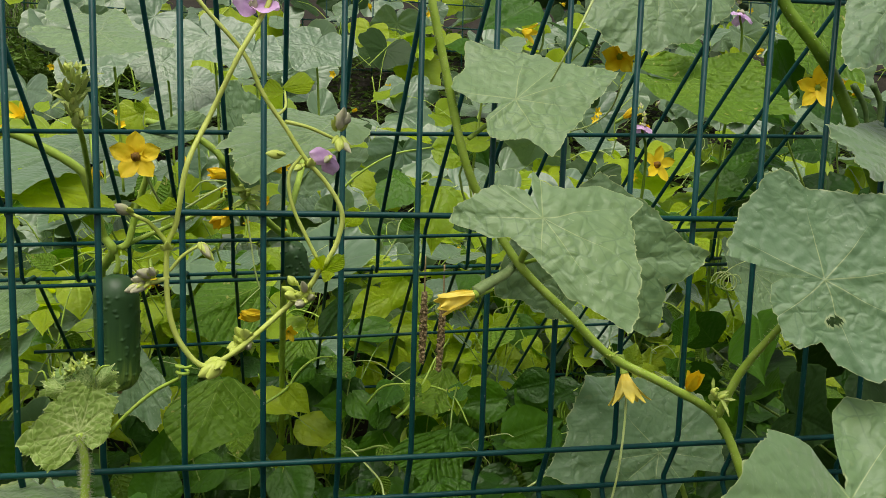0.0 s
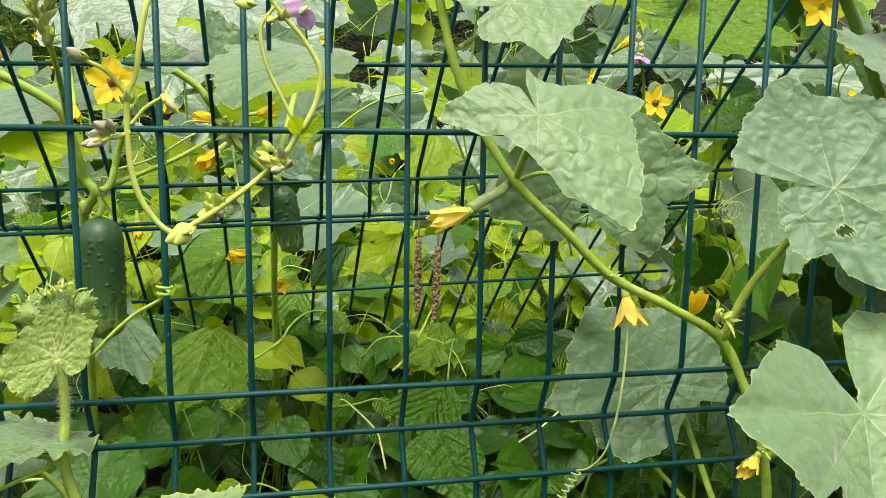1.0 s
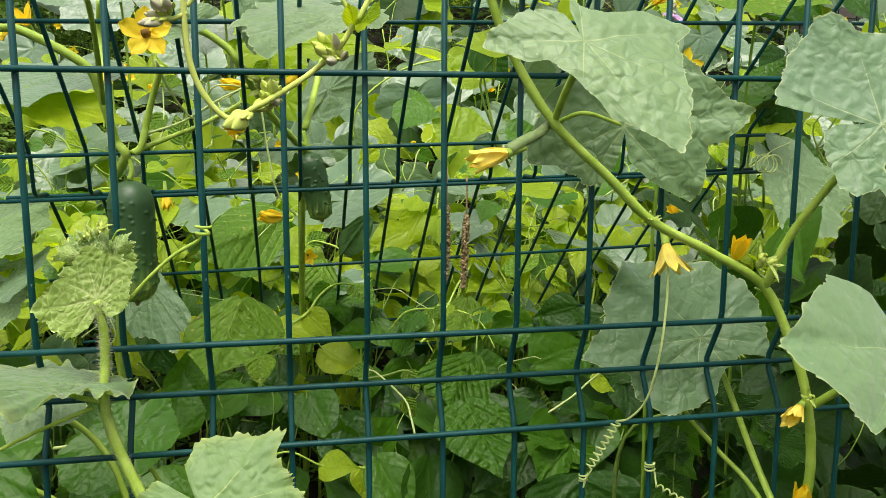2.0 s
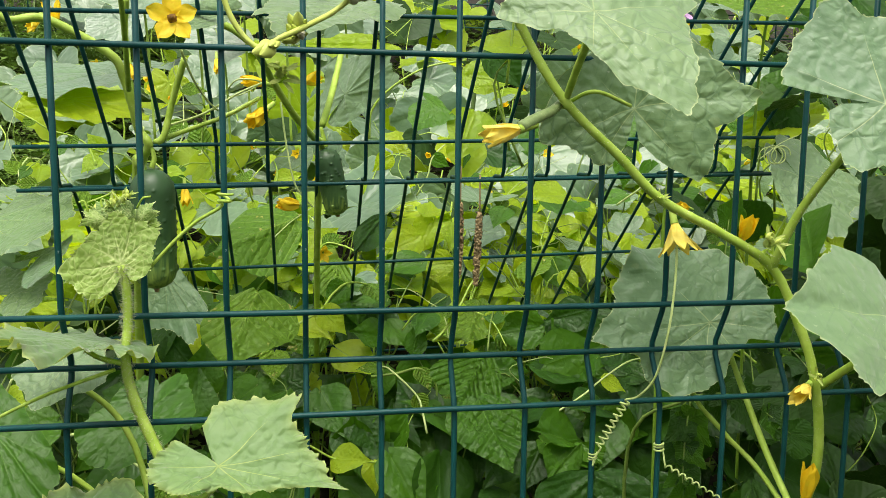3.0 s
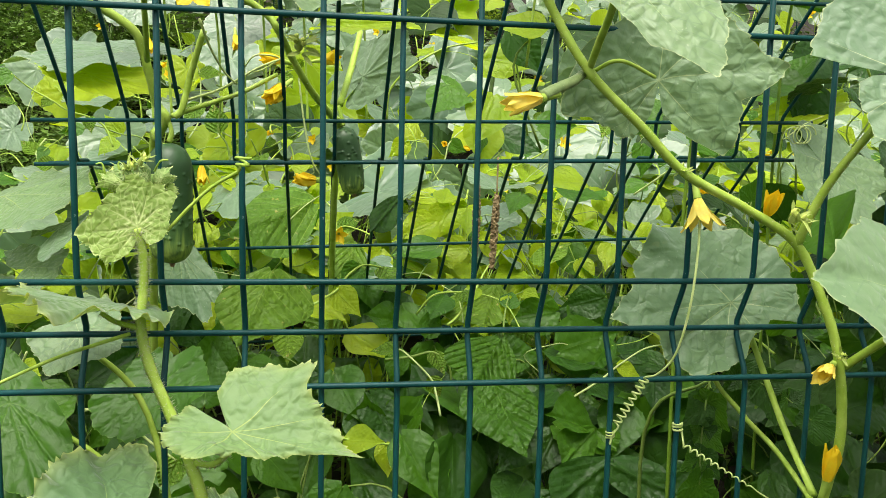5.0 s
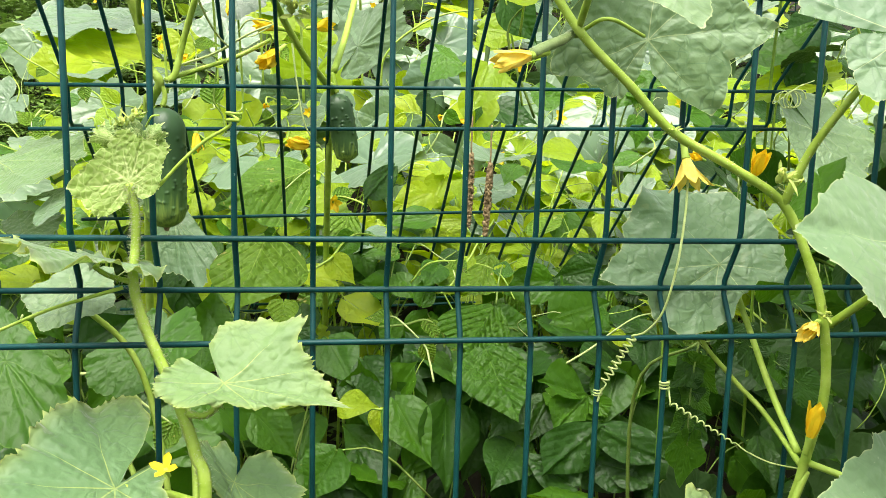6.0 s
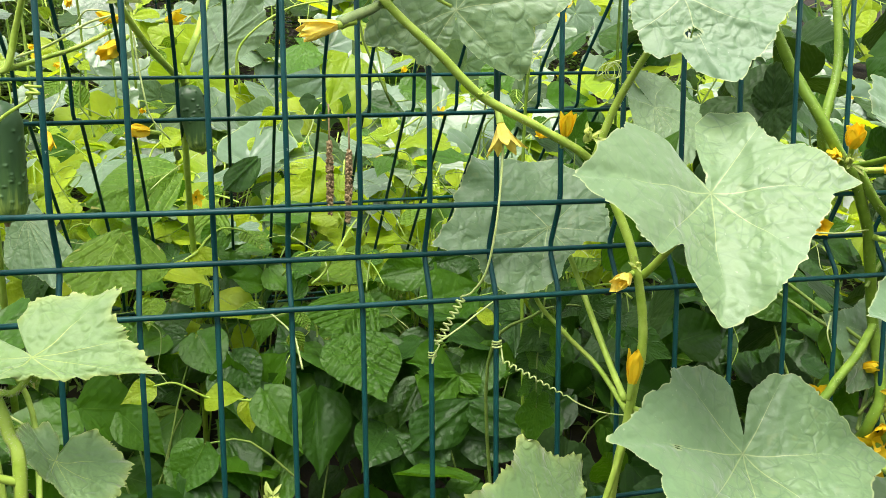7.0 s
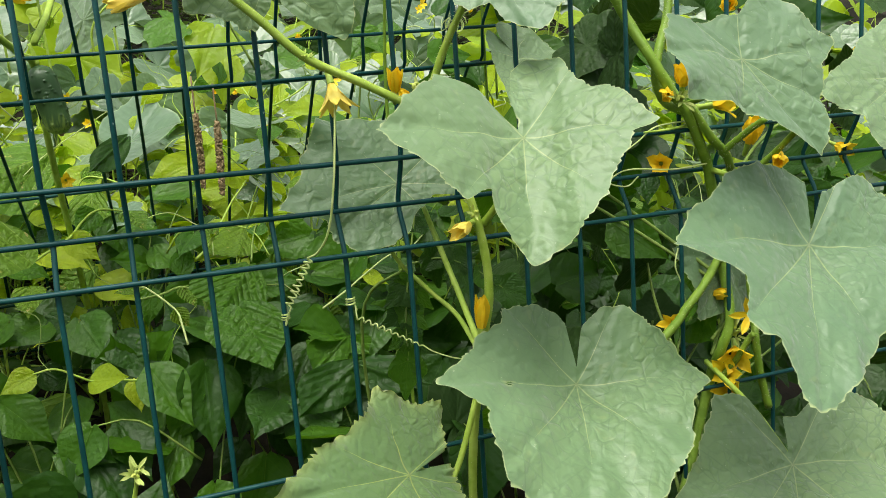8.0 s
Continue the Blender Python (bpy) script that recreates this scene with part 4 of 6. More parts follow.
blade("leaf", (0.9246, 0.0300, -0.1592), (0.8630, 0.0000, -0.2020), (0.9472, 0.0200, -0.2201), (0.8572, 0.0300, -0.1308), LEAF, vine_b, "angular", 1.0, 0.0, 0.1, 25)
blade("leaf", (0.5249, 0.0600, 0.4045), (0.5070, 0.0300, 0.3378), (0.5923, 0.0500, 0.3901), (0.4537, 0.0500, 0.3696), LEAF, vine_b, "round", 1.0, 0.0, 0.1, 26)
blade("leaf", (0.6985, -0.0300, 0.3960), (0.6345, -0.0500, 0.3307), (0.7117, -0.0500, 0.3217), (0.6628, 0.0000, 0.4220), LEAF, vine_b, "angular", 1.0, 0.0, 0.1, 27)
blade("leaf", (0.6983, -0.0500, 0.2569), (0.6155, -0.0600, 0.2808), (0.6274, -0.1000, 0.2437), (0.7226, 0.0100, 0.2887), LEAF, vine_b, "angular", 1.0, 0.0, 0.1, 28)
flower(vine_b, (0.8308, -0.0200, 0.0462), (-0.3, -0.5, 0.6), 0.030, 0.14, spin=20, seed=31, heart=False, slim=0.55)
flower(vine_b, (0.8592, -0.0300, 0.0246), (0.7, -0.7, 0.1), 0.027, 0.25, spin=50, seed=32, heart=False, slim=0.5)
flower(vine_b, (0.8248, 0.0000, 0.0417), (-0.5, -0.7, -0.2), 0.026, 0.12, spin=10, seed=42, heart=False, slim=0.5)
flower(vine_b, (0.9191, -0.0100, -0.0190), (-0.1, -0.6, 0.9), 0.034, 0.16, spin=0, seed=33, heart=False, slim=0.55)
flower(vine_b, (0.9613, -0.0100, -0.0374), (-0.7, -0.7, -0.1), 0.030, 0.18, spin=0, seed=43, heart=False, slim=0.5)
flower(vine_b, (0.8311, 0.0200, -0.0345), (-0.6, -0.8, 0.1), 0.026, 0.22, spin=15, seed=34, heart=False, slim=0.5)
flower(vine_b, (0.9191, -0.0100, -0.2060), (-0.5, -0.8, -0.1), 0.038, 0.6, spin=30, seed=35, heart=False, slim=0.22)
flower(vine_b, (0.9072, 0.0000, -0.2461), (-0.5, -0.7, -0.3), 0.034, 0.25, spin=30, seed=36, heart=False, slim=0.45)
flower(vine_b, (0.8971, 0.0000, -0.2726), (-0.6, -0.7, 0.3), 0.028, 0.25, spin=0, seed=37, heart=False, slim=0.45)
flower(vine_b, (0.9087, 0.0100, -0.2939), (-0.7, -0.6, 0.1), 0.032, 0.25, spin=45, seed=45, heart=False, slim=0.45)
flower(vine_b, (0.8934, 0.0200, -0.1867), (0.2, -0.8, 0.2), 0.024, 0.2, spin=45, seed=46, heart=False, slim=0.45)
flower(vine_b, (0.8339, 0.0100, -0.2060), (-0.8, -0.6, 0.1), 0.020, 0.3, spin=45, seed=47, heart=False, slim=0.4)
flower(vine_b, (0.9275, 0.0300, 0.1265), (-0.6, -0.8, -0.1), 0.026, 0.18, spin=45, seed=48, heart=False, slim=0.5)
flower(vine_b, (1.0772, 0.0300, -0.0366), (0.1, -0.8, -0.3), 0.024, 0.25, spin=45, seed=49, heart=False, slim=0.5)
flower(vine_b, (0.7338, 0.1200, 0.3252), (-0.35, -1, -0.1), 0.040, 0.7, spin=18, seed=38, heart=False)
flower(vine_b, (0.5070, 0.1000, 0.3432), (-0.4, -0.9, -0.1), 0.040, 0.35, spin=18, seed=39, heart=False)
ring_c = Vector((0.6439, 0.1000, 0.1248))
tendril(vine_b, [ring_c + Vector((0.0085 * math.cos(w * 0.5) * (1 + 0.10 * math.sin(w * 0.31)), 0.0006 * w, 0.0085 * math.sin(w * 0.5) * (1 + 0.08 * math.cos(w * 0.23)))) for w in range(0, 46)]
        + [ring_c + Vector((0.016, 0.03, 0.012)), ring_c + Vector((0.035, 0.03, 0.02))], 0.0007)

# ---- the young vine, left ----
vine_c = thing("cucumber_vine", "young hairy cucumber shoot with a crinkled pale tip leaf", "cucumber plant", "cucumber vines", at=(0.1, -0.08, GROUND))
shoot = [(0.0519, -0.0400, 0.0439), (0.0555, -0.0400, 0.0243), (0.0552, -0.0400, -0.0003), (0.0539, -0.0450, -0.0238), (0.0602, -0.0500, -0.0516), (0.0763, -0.0600, -0.0863),
         (0.0883, -0.0700, -0.1114), (0.0993, -0.0800, -0.1411), (0.1065, -0.0900, -0.1826), (0.09, -0.1, -0.4), (0.1, -0.08, GROUND)]
stem(vine_c, shoot, 0.0030, 0.0048, hair=1600, seed=41, length=0.0048)
blade("leaf", (0.0521, -0.0410, 0.0457), (0.0467, -0.0350, 0.0812), (0.0144, -0.0500, 0.0394), (0.0778, -0.0350, 0.0675), LEAF_YOUNG, vine_c, "plate", 0.75, 0.1, 0.0, 41, label="crinkled pale young leaf", deep=1.3, teeth=22, tooth=0.12)
for k, (cx, tp, rt, lf) in enumerate((((0.0467, -0.0300, 0.0780), (0.0395, -0.0300, 0.0913), (0.0476, -0.0200, 0.0866), (0.0357, -0.0400, 0.0816)), ((0.0554, -0.0250, 0.0796), (0.0518, -0.0200, 0.0936), (0.0606, -0.0200, 0.0875), (0.0470, -0.0300, 0.0881)),
                                       ((0.0630, -0.0200, 0.0759), (0.0684, -0.0200, 0.0867), (0.0721, -0.0200, 0.0772), (0.0576, -0.0150, 0.0850)), ((0.0419, -0.0350, 0.0744), (0.0328, -0.0400, 0.0840), (0.0382, -0.0300, 0.0873), (0.0311, -0.0450, 0.0753)))):
    blade("leaf", cx, tp, rt, lf, LEAF_YOUNG, vine_c, "angular", 0.8, 0.6, 0.0, 140 + k, deep=1.3, teeth=12, tooth=0.3)
blade("leaf", (0.0523, -0.0200, 0.0709), (0.0412, -0.0200, 0.0915), (0.0615, -0.0150, 0.0821), (0.0352, -0.0300, 0.0780), LEAF_YOUNG, vine_c, "angular", 0.8, 0.5, 0.0, 42, deep=1.3, teeth=14, tooth=0.2)
blade("leaf", (0.0572, -0.0150, 0.0705), (0.0703, -0.0150, 0.0822), (0.0731, -0.0200, 0.0688), (0.0526, -0.0100, 0.0817), LEAF_YOUNG, vine_c, "angular", 0.8, 0.5, 0.0, 43, deep=1.3, teeth=14, tooth=0.2)
blade("leaf", (0.1201, -0.0900, -0.0880), (0.2054, -0.1100, -0.1052), (0.0920, -0.1300, -0.0994), (0.1735, -0.0600, -0.0517), LEAF_PALE, vine_c, "plate", (0.66, 0.9), 0.0, 0.1, 44, teeth=40, tooth=0.085, ruffle=0.040)
stem(vine_c, [(0.0919, -0.0700, -0.1156), (0.1058, -0.0850, -0.1118), (0.1176, -0.0950, -0.1001), (0.1199, -0.0890, -0.0890)], 0.0024, 0.002, name="petiole", hair=120, seed=44)
blade("leaf", (0.0550, -0.1200, -0.1453), (-0.0236, -0.1450, -0.1263), (0.0758, -0.2000, -0.1876), (0.0214, -0.0600, -0.1052), LEAF_PALE, vine_c, "round", 1.0, 0.0, 0.1, 45, teeth=36, tooth=0.085, ruffle=0.050)
stem(vine_c, [(0.1049, -0.0900, -0.1742), (0.0800, -0.1000, -0.1600), (0.0552, -0.1190, -0.1460)], 0.003, 0.0024, name="petiole")
blade("leaf", (0.1236, -0.0600, -0.1719), (0.1481, -0.1000, -0.1996), (0.1747, -0.0500, -0.1845), (0.0875, -0.0300, -0.1603), LEAF_PALE, vine_c, "angular", 1.0, 0.0, 0.1, 46, teeth=40, tooth=0.080, ruffle=0.045)
blade("leaf", (0.0436, -0.0550, -0.0084), (-0.0121, -0.1400, 0.0204), (0.0308, -0.1500, 0.0107), (-0.0220, 0.0200, -0.0098), LEAF_PALE, vine_c, "angular", 0.6, 0.0, 0.2, 47, teeth=24, tooth=0.080, ruffle=0.035)
stem(vine_c, [(0.0530, -0.0450, -0.0259), (0.0383, -0.0500, -0.0200), (0.0249, -0.0550, -0.0091)], 0.002, 0.0016, name="petiole", hair=60, seed=47)
flower(vine_c, (0.0887, -0.1350, -0.1281), (-0.2, -0.5, 0.8), 0.016, 0.7, petals=4, spin=0, seed=48, heart=False, slim=0.36)
tendril(vine_c, [(0.0464, -0.0450, -0.0298), (0.0252, -0.0600, -0.0342), (0.0052, -0.0800, -0.0381), (-0.0265, -0.1000, -0.0503)], 0.0016, mat=STEM)
tendril(vine_c, [(0.0697, -0.0350, 0.0405), (0.0885, -0.0400, 0.0607), (0.1049, -0.0450, 0.0753), (0.1219, -0.0500, 0.0858)] + coil((0.1242, -0.0500, 0.0890), (0.1259, -0.0500, 0.0958), 1.5, 0.004), 0.0014, mat=STEM)

# broad older leaves behind the shoot
blade("leaf", (-0.0928, 0.1200, -0.1306), (-0.0530, 0.0600, -0.1926), (-0.1422, 0.1000, -0.1542), (-0.0353, 0.1000, -0.1517), BEAN, vine_c, "round", 0.8, 0.0, 0.1, 151)
blade("leaf", (0.0304, 0.1400, -0.1234), (0.0098, 0.1000, -0.1661), (-0.0257, 0.1300, -0.1348), (0.0744, 0.1200, -0.1256), BEAN, vine_c, "round", 0.8, 0.0, 0.1, 152)
blade("leaf", (-0.0131, 0.0500, -0.0516), (-0.0311, 0.0200, -0.0790), (-0.0521, 0.0500, -0.0537), (0.0240, 0.0300, -0.0614), LEAF, vine_c, "angular", 0.8, 0.0, 0.1, 153)
for tip in ((-0.0928, 0.1200, -0.1306), (0.0304, 0.1400, -0.1234), (-0.0131, 0.0500, -0.0516)):
    stem(vine_c, [(0.09, -0.02, -0.40), (0.5 * tip[0] + 0.045, tip[1] + 0.03, tip[2] - 0.10), (tip[0], tip[1] + 0.03, tip[2] - 0.02), tip], 0.0030, 0.0022, name="petiole")

# a small opening tip low on the panel
stem(vine_c, [(0.2775, 0.0200, -0.2597), (0.2695, 0.0300, -0.2941), (0.22, 0.02, -0.45), (0.12, -0.06, GROUND)], 0.0018, 0.003, seed=49)
# stray tendrils of the old vine
tendril(vine_b, [(0.8458, 0.0000, 0.0088), (0.7982, -0.0200, 0.0070), (0.7718, -0.0300, -0.0044), (0.7557, -0.0300, -0.0139)], 0.0010)
tendril(vine_b, [(0.8492, 0.0000, 0.0045), (0.8112, -0.0200, 0.0032), (0.7785, -0.0300, 0.0033)], 0.0016, mat=STEM)
tendril(vine_b, [(0.8730, 0.0000, -0.0374), (0.8239, -0.0100, -0.0381), (0.7709, -0.0200, -0.0323), (0.7577, -0.0100, -0.0372), (0.7509, -0.0100, -0.0450), (0.7733, -0.0050, -0.0506), (0.7836, -0.0100, -0.0410)], 0.0010)
tendril(vine_b, [(0.8430, 0.0100, -0.1259), (0.8319, 0.0000, -0.1413), (0.8386, 0.0000, -0.1607), (0.8488, 0.0050, -0.1882)], 0.0010)


# ---- the twining bean shoot near the eye ----
shoot_y = thing("bean_shoot", "pale yellow twining bean shoot with violet buds", "bean plant", at=(0.2, -0.2, 0.5))
stem(shoot_y, [(0.1869, -0.2900, 0.3276), (0.1865, -0.2900, 0.3142), (0.1750, -0.3000, 0.2913), (0.1634, -0.3000, 0.2666), (0.1556, -0.3100, 0.2477), (0.1512, -0.3100, 0.2246), (0.1477, -0.3100, 0.2146), (0.1478, -0.3100, 0.1922),
               (0.1519, -0.3100, 0.1773), (0.1609, -0.3100, 0.1671), (0.1708, -0.3100, 0.1711), (0.1817, -0.3000, 0.1778), (0.1921, -0.2900, 0.1851), (0.2028, -0.2900, 0.1949), (0.2088, -0.2900, 0.2048)], 0.00100, 0.00114, STEM_YELLOW, 0, seed=51)
stem(shoot_y, [(0.1869, -0.2900, 0.3272), (0.24, -0.16, 0.47), (0.27, -0.02, 0.47)], 0.00100, 0.00100, STEM_YELLOW, 0, seed=50)
stem(shoot_y, [(0.1540, -0.2900, 0.3248), (0.18, -0.16, 0.47), (0.17, -0.02, 0.47)], 0.00092, 0.00092, STEM_YELLOW, 0, seed=49)
stem(shoot_y, [(0.1540, -0.2900, 0.3253), (0.1586, -0.2900, 0.3125), (0.1758, -0.2900, 0.2930), (0.1837, -0.2900, 0.2768), (0.1929, -0.2900, 0.2632), (0.2012, -0.2900, 0.2505), (0.2103, -0.2900, 0.2400), (0.2169, -0.2900, 0.2281),
               (0.2154, -0.2900, 0.2158), (0.2100, -0.2900, 0.2048)], 0.00086, 0.00107, STEM_YELLOW, 0, seed=52)
stem(shoot_y, [(0.2000, -0.2900, 0.2517), (0.1946, -0.2900, 0.2433), (0.1961, -0.2900, 0.2302), (0.2026, -0.2900, 0.2158), (0.2075, -0.2900, 0.2060)], 0.00071, 0.00086, STEM_YELLOW, 0, seed=53)
stem(shoot_y, [(0.1929, -0.2900, 0.2655), (0.2022, -0.2900, 0.2635), (0.2129, -0.2900, 0.2592)], 0.00086, 0.00071, STEM_YELLOW, 0, seed=54)
stem(shoot_y, [(0.1477, -0.3100, 0.2168), (0.1414, -0.3100, 0.2245), (0.1342, -0.3100, 0.2282)], 0.00092, 0.00071, STEM_YELLOW, 0, seed=55)
stem(shoot_y, [(0.1484, -0.3100, 0.2034), (0.1420, -0.3100, 0.2012), (0.1368, -0.3100, 0.2030)], 0.00092, 0.00071, STEM_YELLOW, 0, seed=56)


def egg(length, radius, seed, rings=9, segs=10):
    """A pointed fuzzy bud along +z."""
    verts = []
    for i in range(rings):
        t = i / (rings - 1)
        r = radius * (math.sin(math.pi * (0.06 + 0.9 * t)) ** 0.8) * (1.1 - 0.4 * t)
        for k in range(segs):
            a = 2 * math.pi * k / segs
            rr = r * (1 + 0.14 * math.cos(3 * a + seed) + 0.08 * noise.noise((k * 1.3, i * 1.1, seed)))
            verts.append((rr * math.cos(a), rr * math.sin(a), length * (t - 0.4)))
    faces = [(i * segs + k, i * segs + (k + 1) % segs, (i + 1) * segs + (k + 1) % segs, (i + 1) * segs + k) for i in range(rings - 1) for k in range(segs)]
    return raw("bud", verts, faces)


def bud(parent, at, length, radius, toward, mat, name="bud"):
    """A bud with two little bracts at its foot."""
    ob = part(name, egg(length, radius, random.uniform(0, 9)), mat, parent)
    ob.matrix_local = Matrix.Translation(Vector(at) - parent.location) @ Vector(toward).normalized().to_track_quat("Z", "Y").to_matrix().to_4x4()
    for k in range(2):
        br = part("bract", egg(length * 0.7, radius * 0.55, k), STEM_YELLOW, ob)
        br.matrix_local = pose(radius * (0.7 - 1.4 * k), radius * 0.3, -0.3 * length, 0, 25 - 50 * k, 0)
    return ob


def violet_flower(parent, at, size, facing):
    at = Vector(at)
    f = bud(parent, at, size * 0.5, size * 0.2, facing, BUD, "flower")
    q = Vector(facing).normalized().to_track_quat("Z", "Y").to_matrix().to_4x4()
    for k, (lift, s) in enumerate(((20, 1.0), (-25, 0.9), (60, 0.7))):
        p = part("petal", petal_mesh(size, size * 0.95, 0.25, seed=60 + k), VIOLET, f)
        p.matrix_local = q @ pose(0, 0, 0.1 * size, 0, -lift, 120 * k + 40)


def bud_cluster(at, count, spread, length, mats, toward):
    """Some buds of uneven size on one short stalk."""
    for k in range(count):
        d = Vector((random.uniform(-1, 1), random.uniform(-1, 0.3), random.uniform(-1, 1))) * spread
        bud(shoot_y, Vector(at) + d, length * random.uniform(0.8, 1.3), length * random.uniform(0.26, 0.38), Vector(toward) + d / max(spread, 1e-4) * 0.7, random.choice(mats))


for at, count, spread, length, mats, toward in (
        ((0.2159, -0.2900, 0.2652), 3, 0.0022, 0.0075, (BUD, BUD), (0.2, -0.5, 0.8)), ((0.2167, -0.2900, 0.2576), 2, 0.0016, 0.0065, (BUD, STEM_YELLOW), (0.5, -0.5, -0.6)),
        ((0.1890, -0.2900, 0.2516), 1, 0.0, 0.0060, (STEM_YELLOW, STEM_YELLOW), (-0.8, -0.3, 0.1)), ((0.1986, -0.2900, 0.2465), 1, 0.0, 0.0050, (STEM_YELLOW, STEM_YELLOW), (-0.5, -0.6, -0.3)),
        ((0.2033, -0.2900, 0.2482), 1, 0.0, 0.0055, (STEM_YELLOW, STEM_YELLOW), (0.1, -0.6, 0.5)), ((0.1997, -0.2900, 0.1932), 12, 0.0046, 0.0064, (BUD, STEM_YELLOW, STEM_YELLOW), (-0.5, -0.4, 0.6)),
        ((0.1762, -0.3000, 0.1747), 9, 0.0042, 0.0066, (STEM_YELLOW, STEM_YELLOW, BUD), (-0.2, -0.6, 0.3)), ((0.1647, -0.3100, 0.1665), 2, 0.0012, 0.0092, (STEM_YELLOW, STEM_YELLOW), (-0.9, -0.4, -0.4)),
        ((0.1324, -0.3100, 0.2294), 2, 0.0014, 0.0065, (BUD, BUD), (-0.7, -0.4, 0.5)), ((0.1383, -0.3100, 0.2028), 8, 0.0040, 0.0066, (STEM_YELLOW, STEM_YELLOW, BUD), (-0.8, -0.5, 0.2)),
        ((0.1613, -0.3100, 0.2145), 2, 0.0015, 0.0060, (STEM_YELLOW, BUD), (0.5, -0.4, -0.6)), ((0.1477, -0.3100, 0.2151), 1, 0.0, 0.0060, (STEM_YELLOW, STEM_YELLOW), (0.1, -0.8, 0.6))):
    bud_cluster(at, count, spread, length, mats, toward)
stem(shoot_y, [(0.1484, -0.3100, 0.2057), (0.1538, -0.3100, 0.2120), (0.1609, -0.3100, 0.2165)], 0.00071, 0.00061, STEM_YELLOW, 0, seed=57)
violet_flower(shoot_y, (0.2106, -0.2900, 0.2503), 0.008, (-0.6, -0.5, -0.6))
violet_flower(shoot_y, (0.1796, -0.2900, 0.3116), 0.011, (0.3, -0.5, 0.6))
for c, t, r, l_ in (((0.2100, -0.2900, 0.2018), (0.2180, -0.3000, 0.2111), (0.2153, -0.3000, 0.2051), (0.2126, -0.2900, 0.2097)), ((0.2093, -0.2900, 0.2018), (0.2049, -0.3000, 0.2106), (0.2106, -0.2900, 0.2077), (0.2044, -0.2900, 0.2043)),
                    ((0.2091, -0.2920, 0.2026), (0.2117, -0.3020, 0.2000), (0.2083, -0.3000, 0.2001), (0.2129, -0.3000, 0.2035)),
                    ((0.1929, -0.2800, 0.2793), (0.2060, -0.2900, 0.2821), (0.2009, -0.2900, 0.2782), (0.1983, -0.2800, 0.2876)), ((0.1918, -0.2800, 0.2783), (0.1821, -0.2900, 0.2760), (0.1876, -0.2900, 0.2739), (0.1861, -0.2800, 0.2818)),
                    ((0.1450, -0.3100, 0.2296), (0.1371, -0.3200, 0.2342), (0.1423, -0.3200, 0.2296), (0.1401, -0.3100, 0.2348)), ((0.1454, -0.3100, 0.2296), (0.1524, -0.3200, 0.2353), (0.1512, -0.3200, 0.2315), (0.1463, -0.3100, 0.2345))):
    blade("leaf", c, t, r, l_, BEAN_BRIGHT, shoot_y, "bean", 1.0, 0.1, 0.0, random.randrange(99), False)
stem(shoot_y, [(0.1890, -0.2900, 0.2675), (0.1929, -0.2850, 0.2715), (0.1927, -0.2800, 0.2788)], 0.00061, 0.00051, STEM_YELLOW, 0, seed=58)


for at, size in (((0.6050, 0.2500, 0.2840), 0.016), ((0.8077, 0.4000, 0.4441), 0.020)):
    sprig = thing("bean_shoot", "thin bean sprig with a violet blossom among the leaves", "bean plant", "flowering bean sprigs", at=(at[0] + 0.02, at[1] + 0.05, GROUND))
    stem(sprig, [Vector(at) + Vector((0, 0.004, 0)), Vector(at) + Vector((0.015, 0.02, -0.06)), Vector(at) + Vector((0.01, 0.05, -0.3)), sprig.location], 0.0014, 0.0025, STEM_OLD_SHADED, 0, seed=59)
    violet_flower(sprig, at, size, (0.2, -0.9, -0.2))
    for k in range(5):
        d = Vector((random.uniform(-1, 1.6), random.uniform(-0.6, 0.6), random.uniform(0.2, 1.6))) * size
        bud(sprig, Vector(at) + d, size * 0.45, size * 0.13, d, BUD)


# ---- opening tips and spiky bud clusters ----
def spiky_bud(parent, at, facing, size, count=9, mat=None, seed=0):
    """A cluster of narrow sepals round small fuzzy buds."""
    rnd = random.Random(seed)
    at = Vector(at)
    q = Vector(facing).normalized().to_track_quat("Z", "Y").to_matrix().to_4x4()
    ob = part("flower_bud", egg(size * 0.6, size * 0.16, seed), SEPAL, parent)
    ob.matrix_local = Matrix.Translation(at - parent.location) @ q
    for k in range(count):
        p = part("sepal", petal_mesh(size * rnd.uniform(0.45, 0.8), size * 0.16, rnd.uniform(-0.5, 0.3), seed=seed + k), mat or SEPAL, ob)
        p.matrix_local = pose(rnd.uniform(-0.15, 0.15) * size, rnd.uniform(-0.15, 0.15) * size, rnd.uniform(-0.2, 0.25) * size, 0, 0, rnd.uniform(0, 360)) @ pose(0.1 * size, 0, 0, 0, -rnd.uniform(10, 75), 0)
    for k in range(4):
        p = part("floret", egg(size * 0.28, size * 0.09, seed + k), STEM_YELLOW, ob)
        p.matrix_local = pose(rnd.uniform(-0.2, 0.2) * size, rnd.uniform(-0.2, 0.2) * size, size * 0.3, rnd.uniform(-40, 40), rnd.uniform(-40, 40), 0)
    return ob


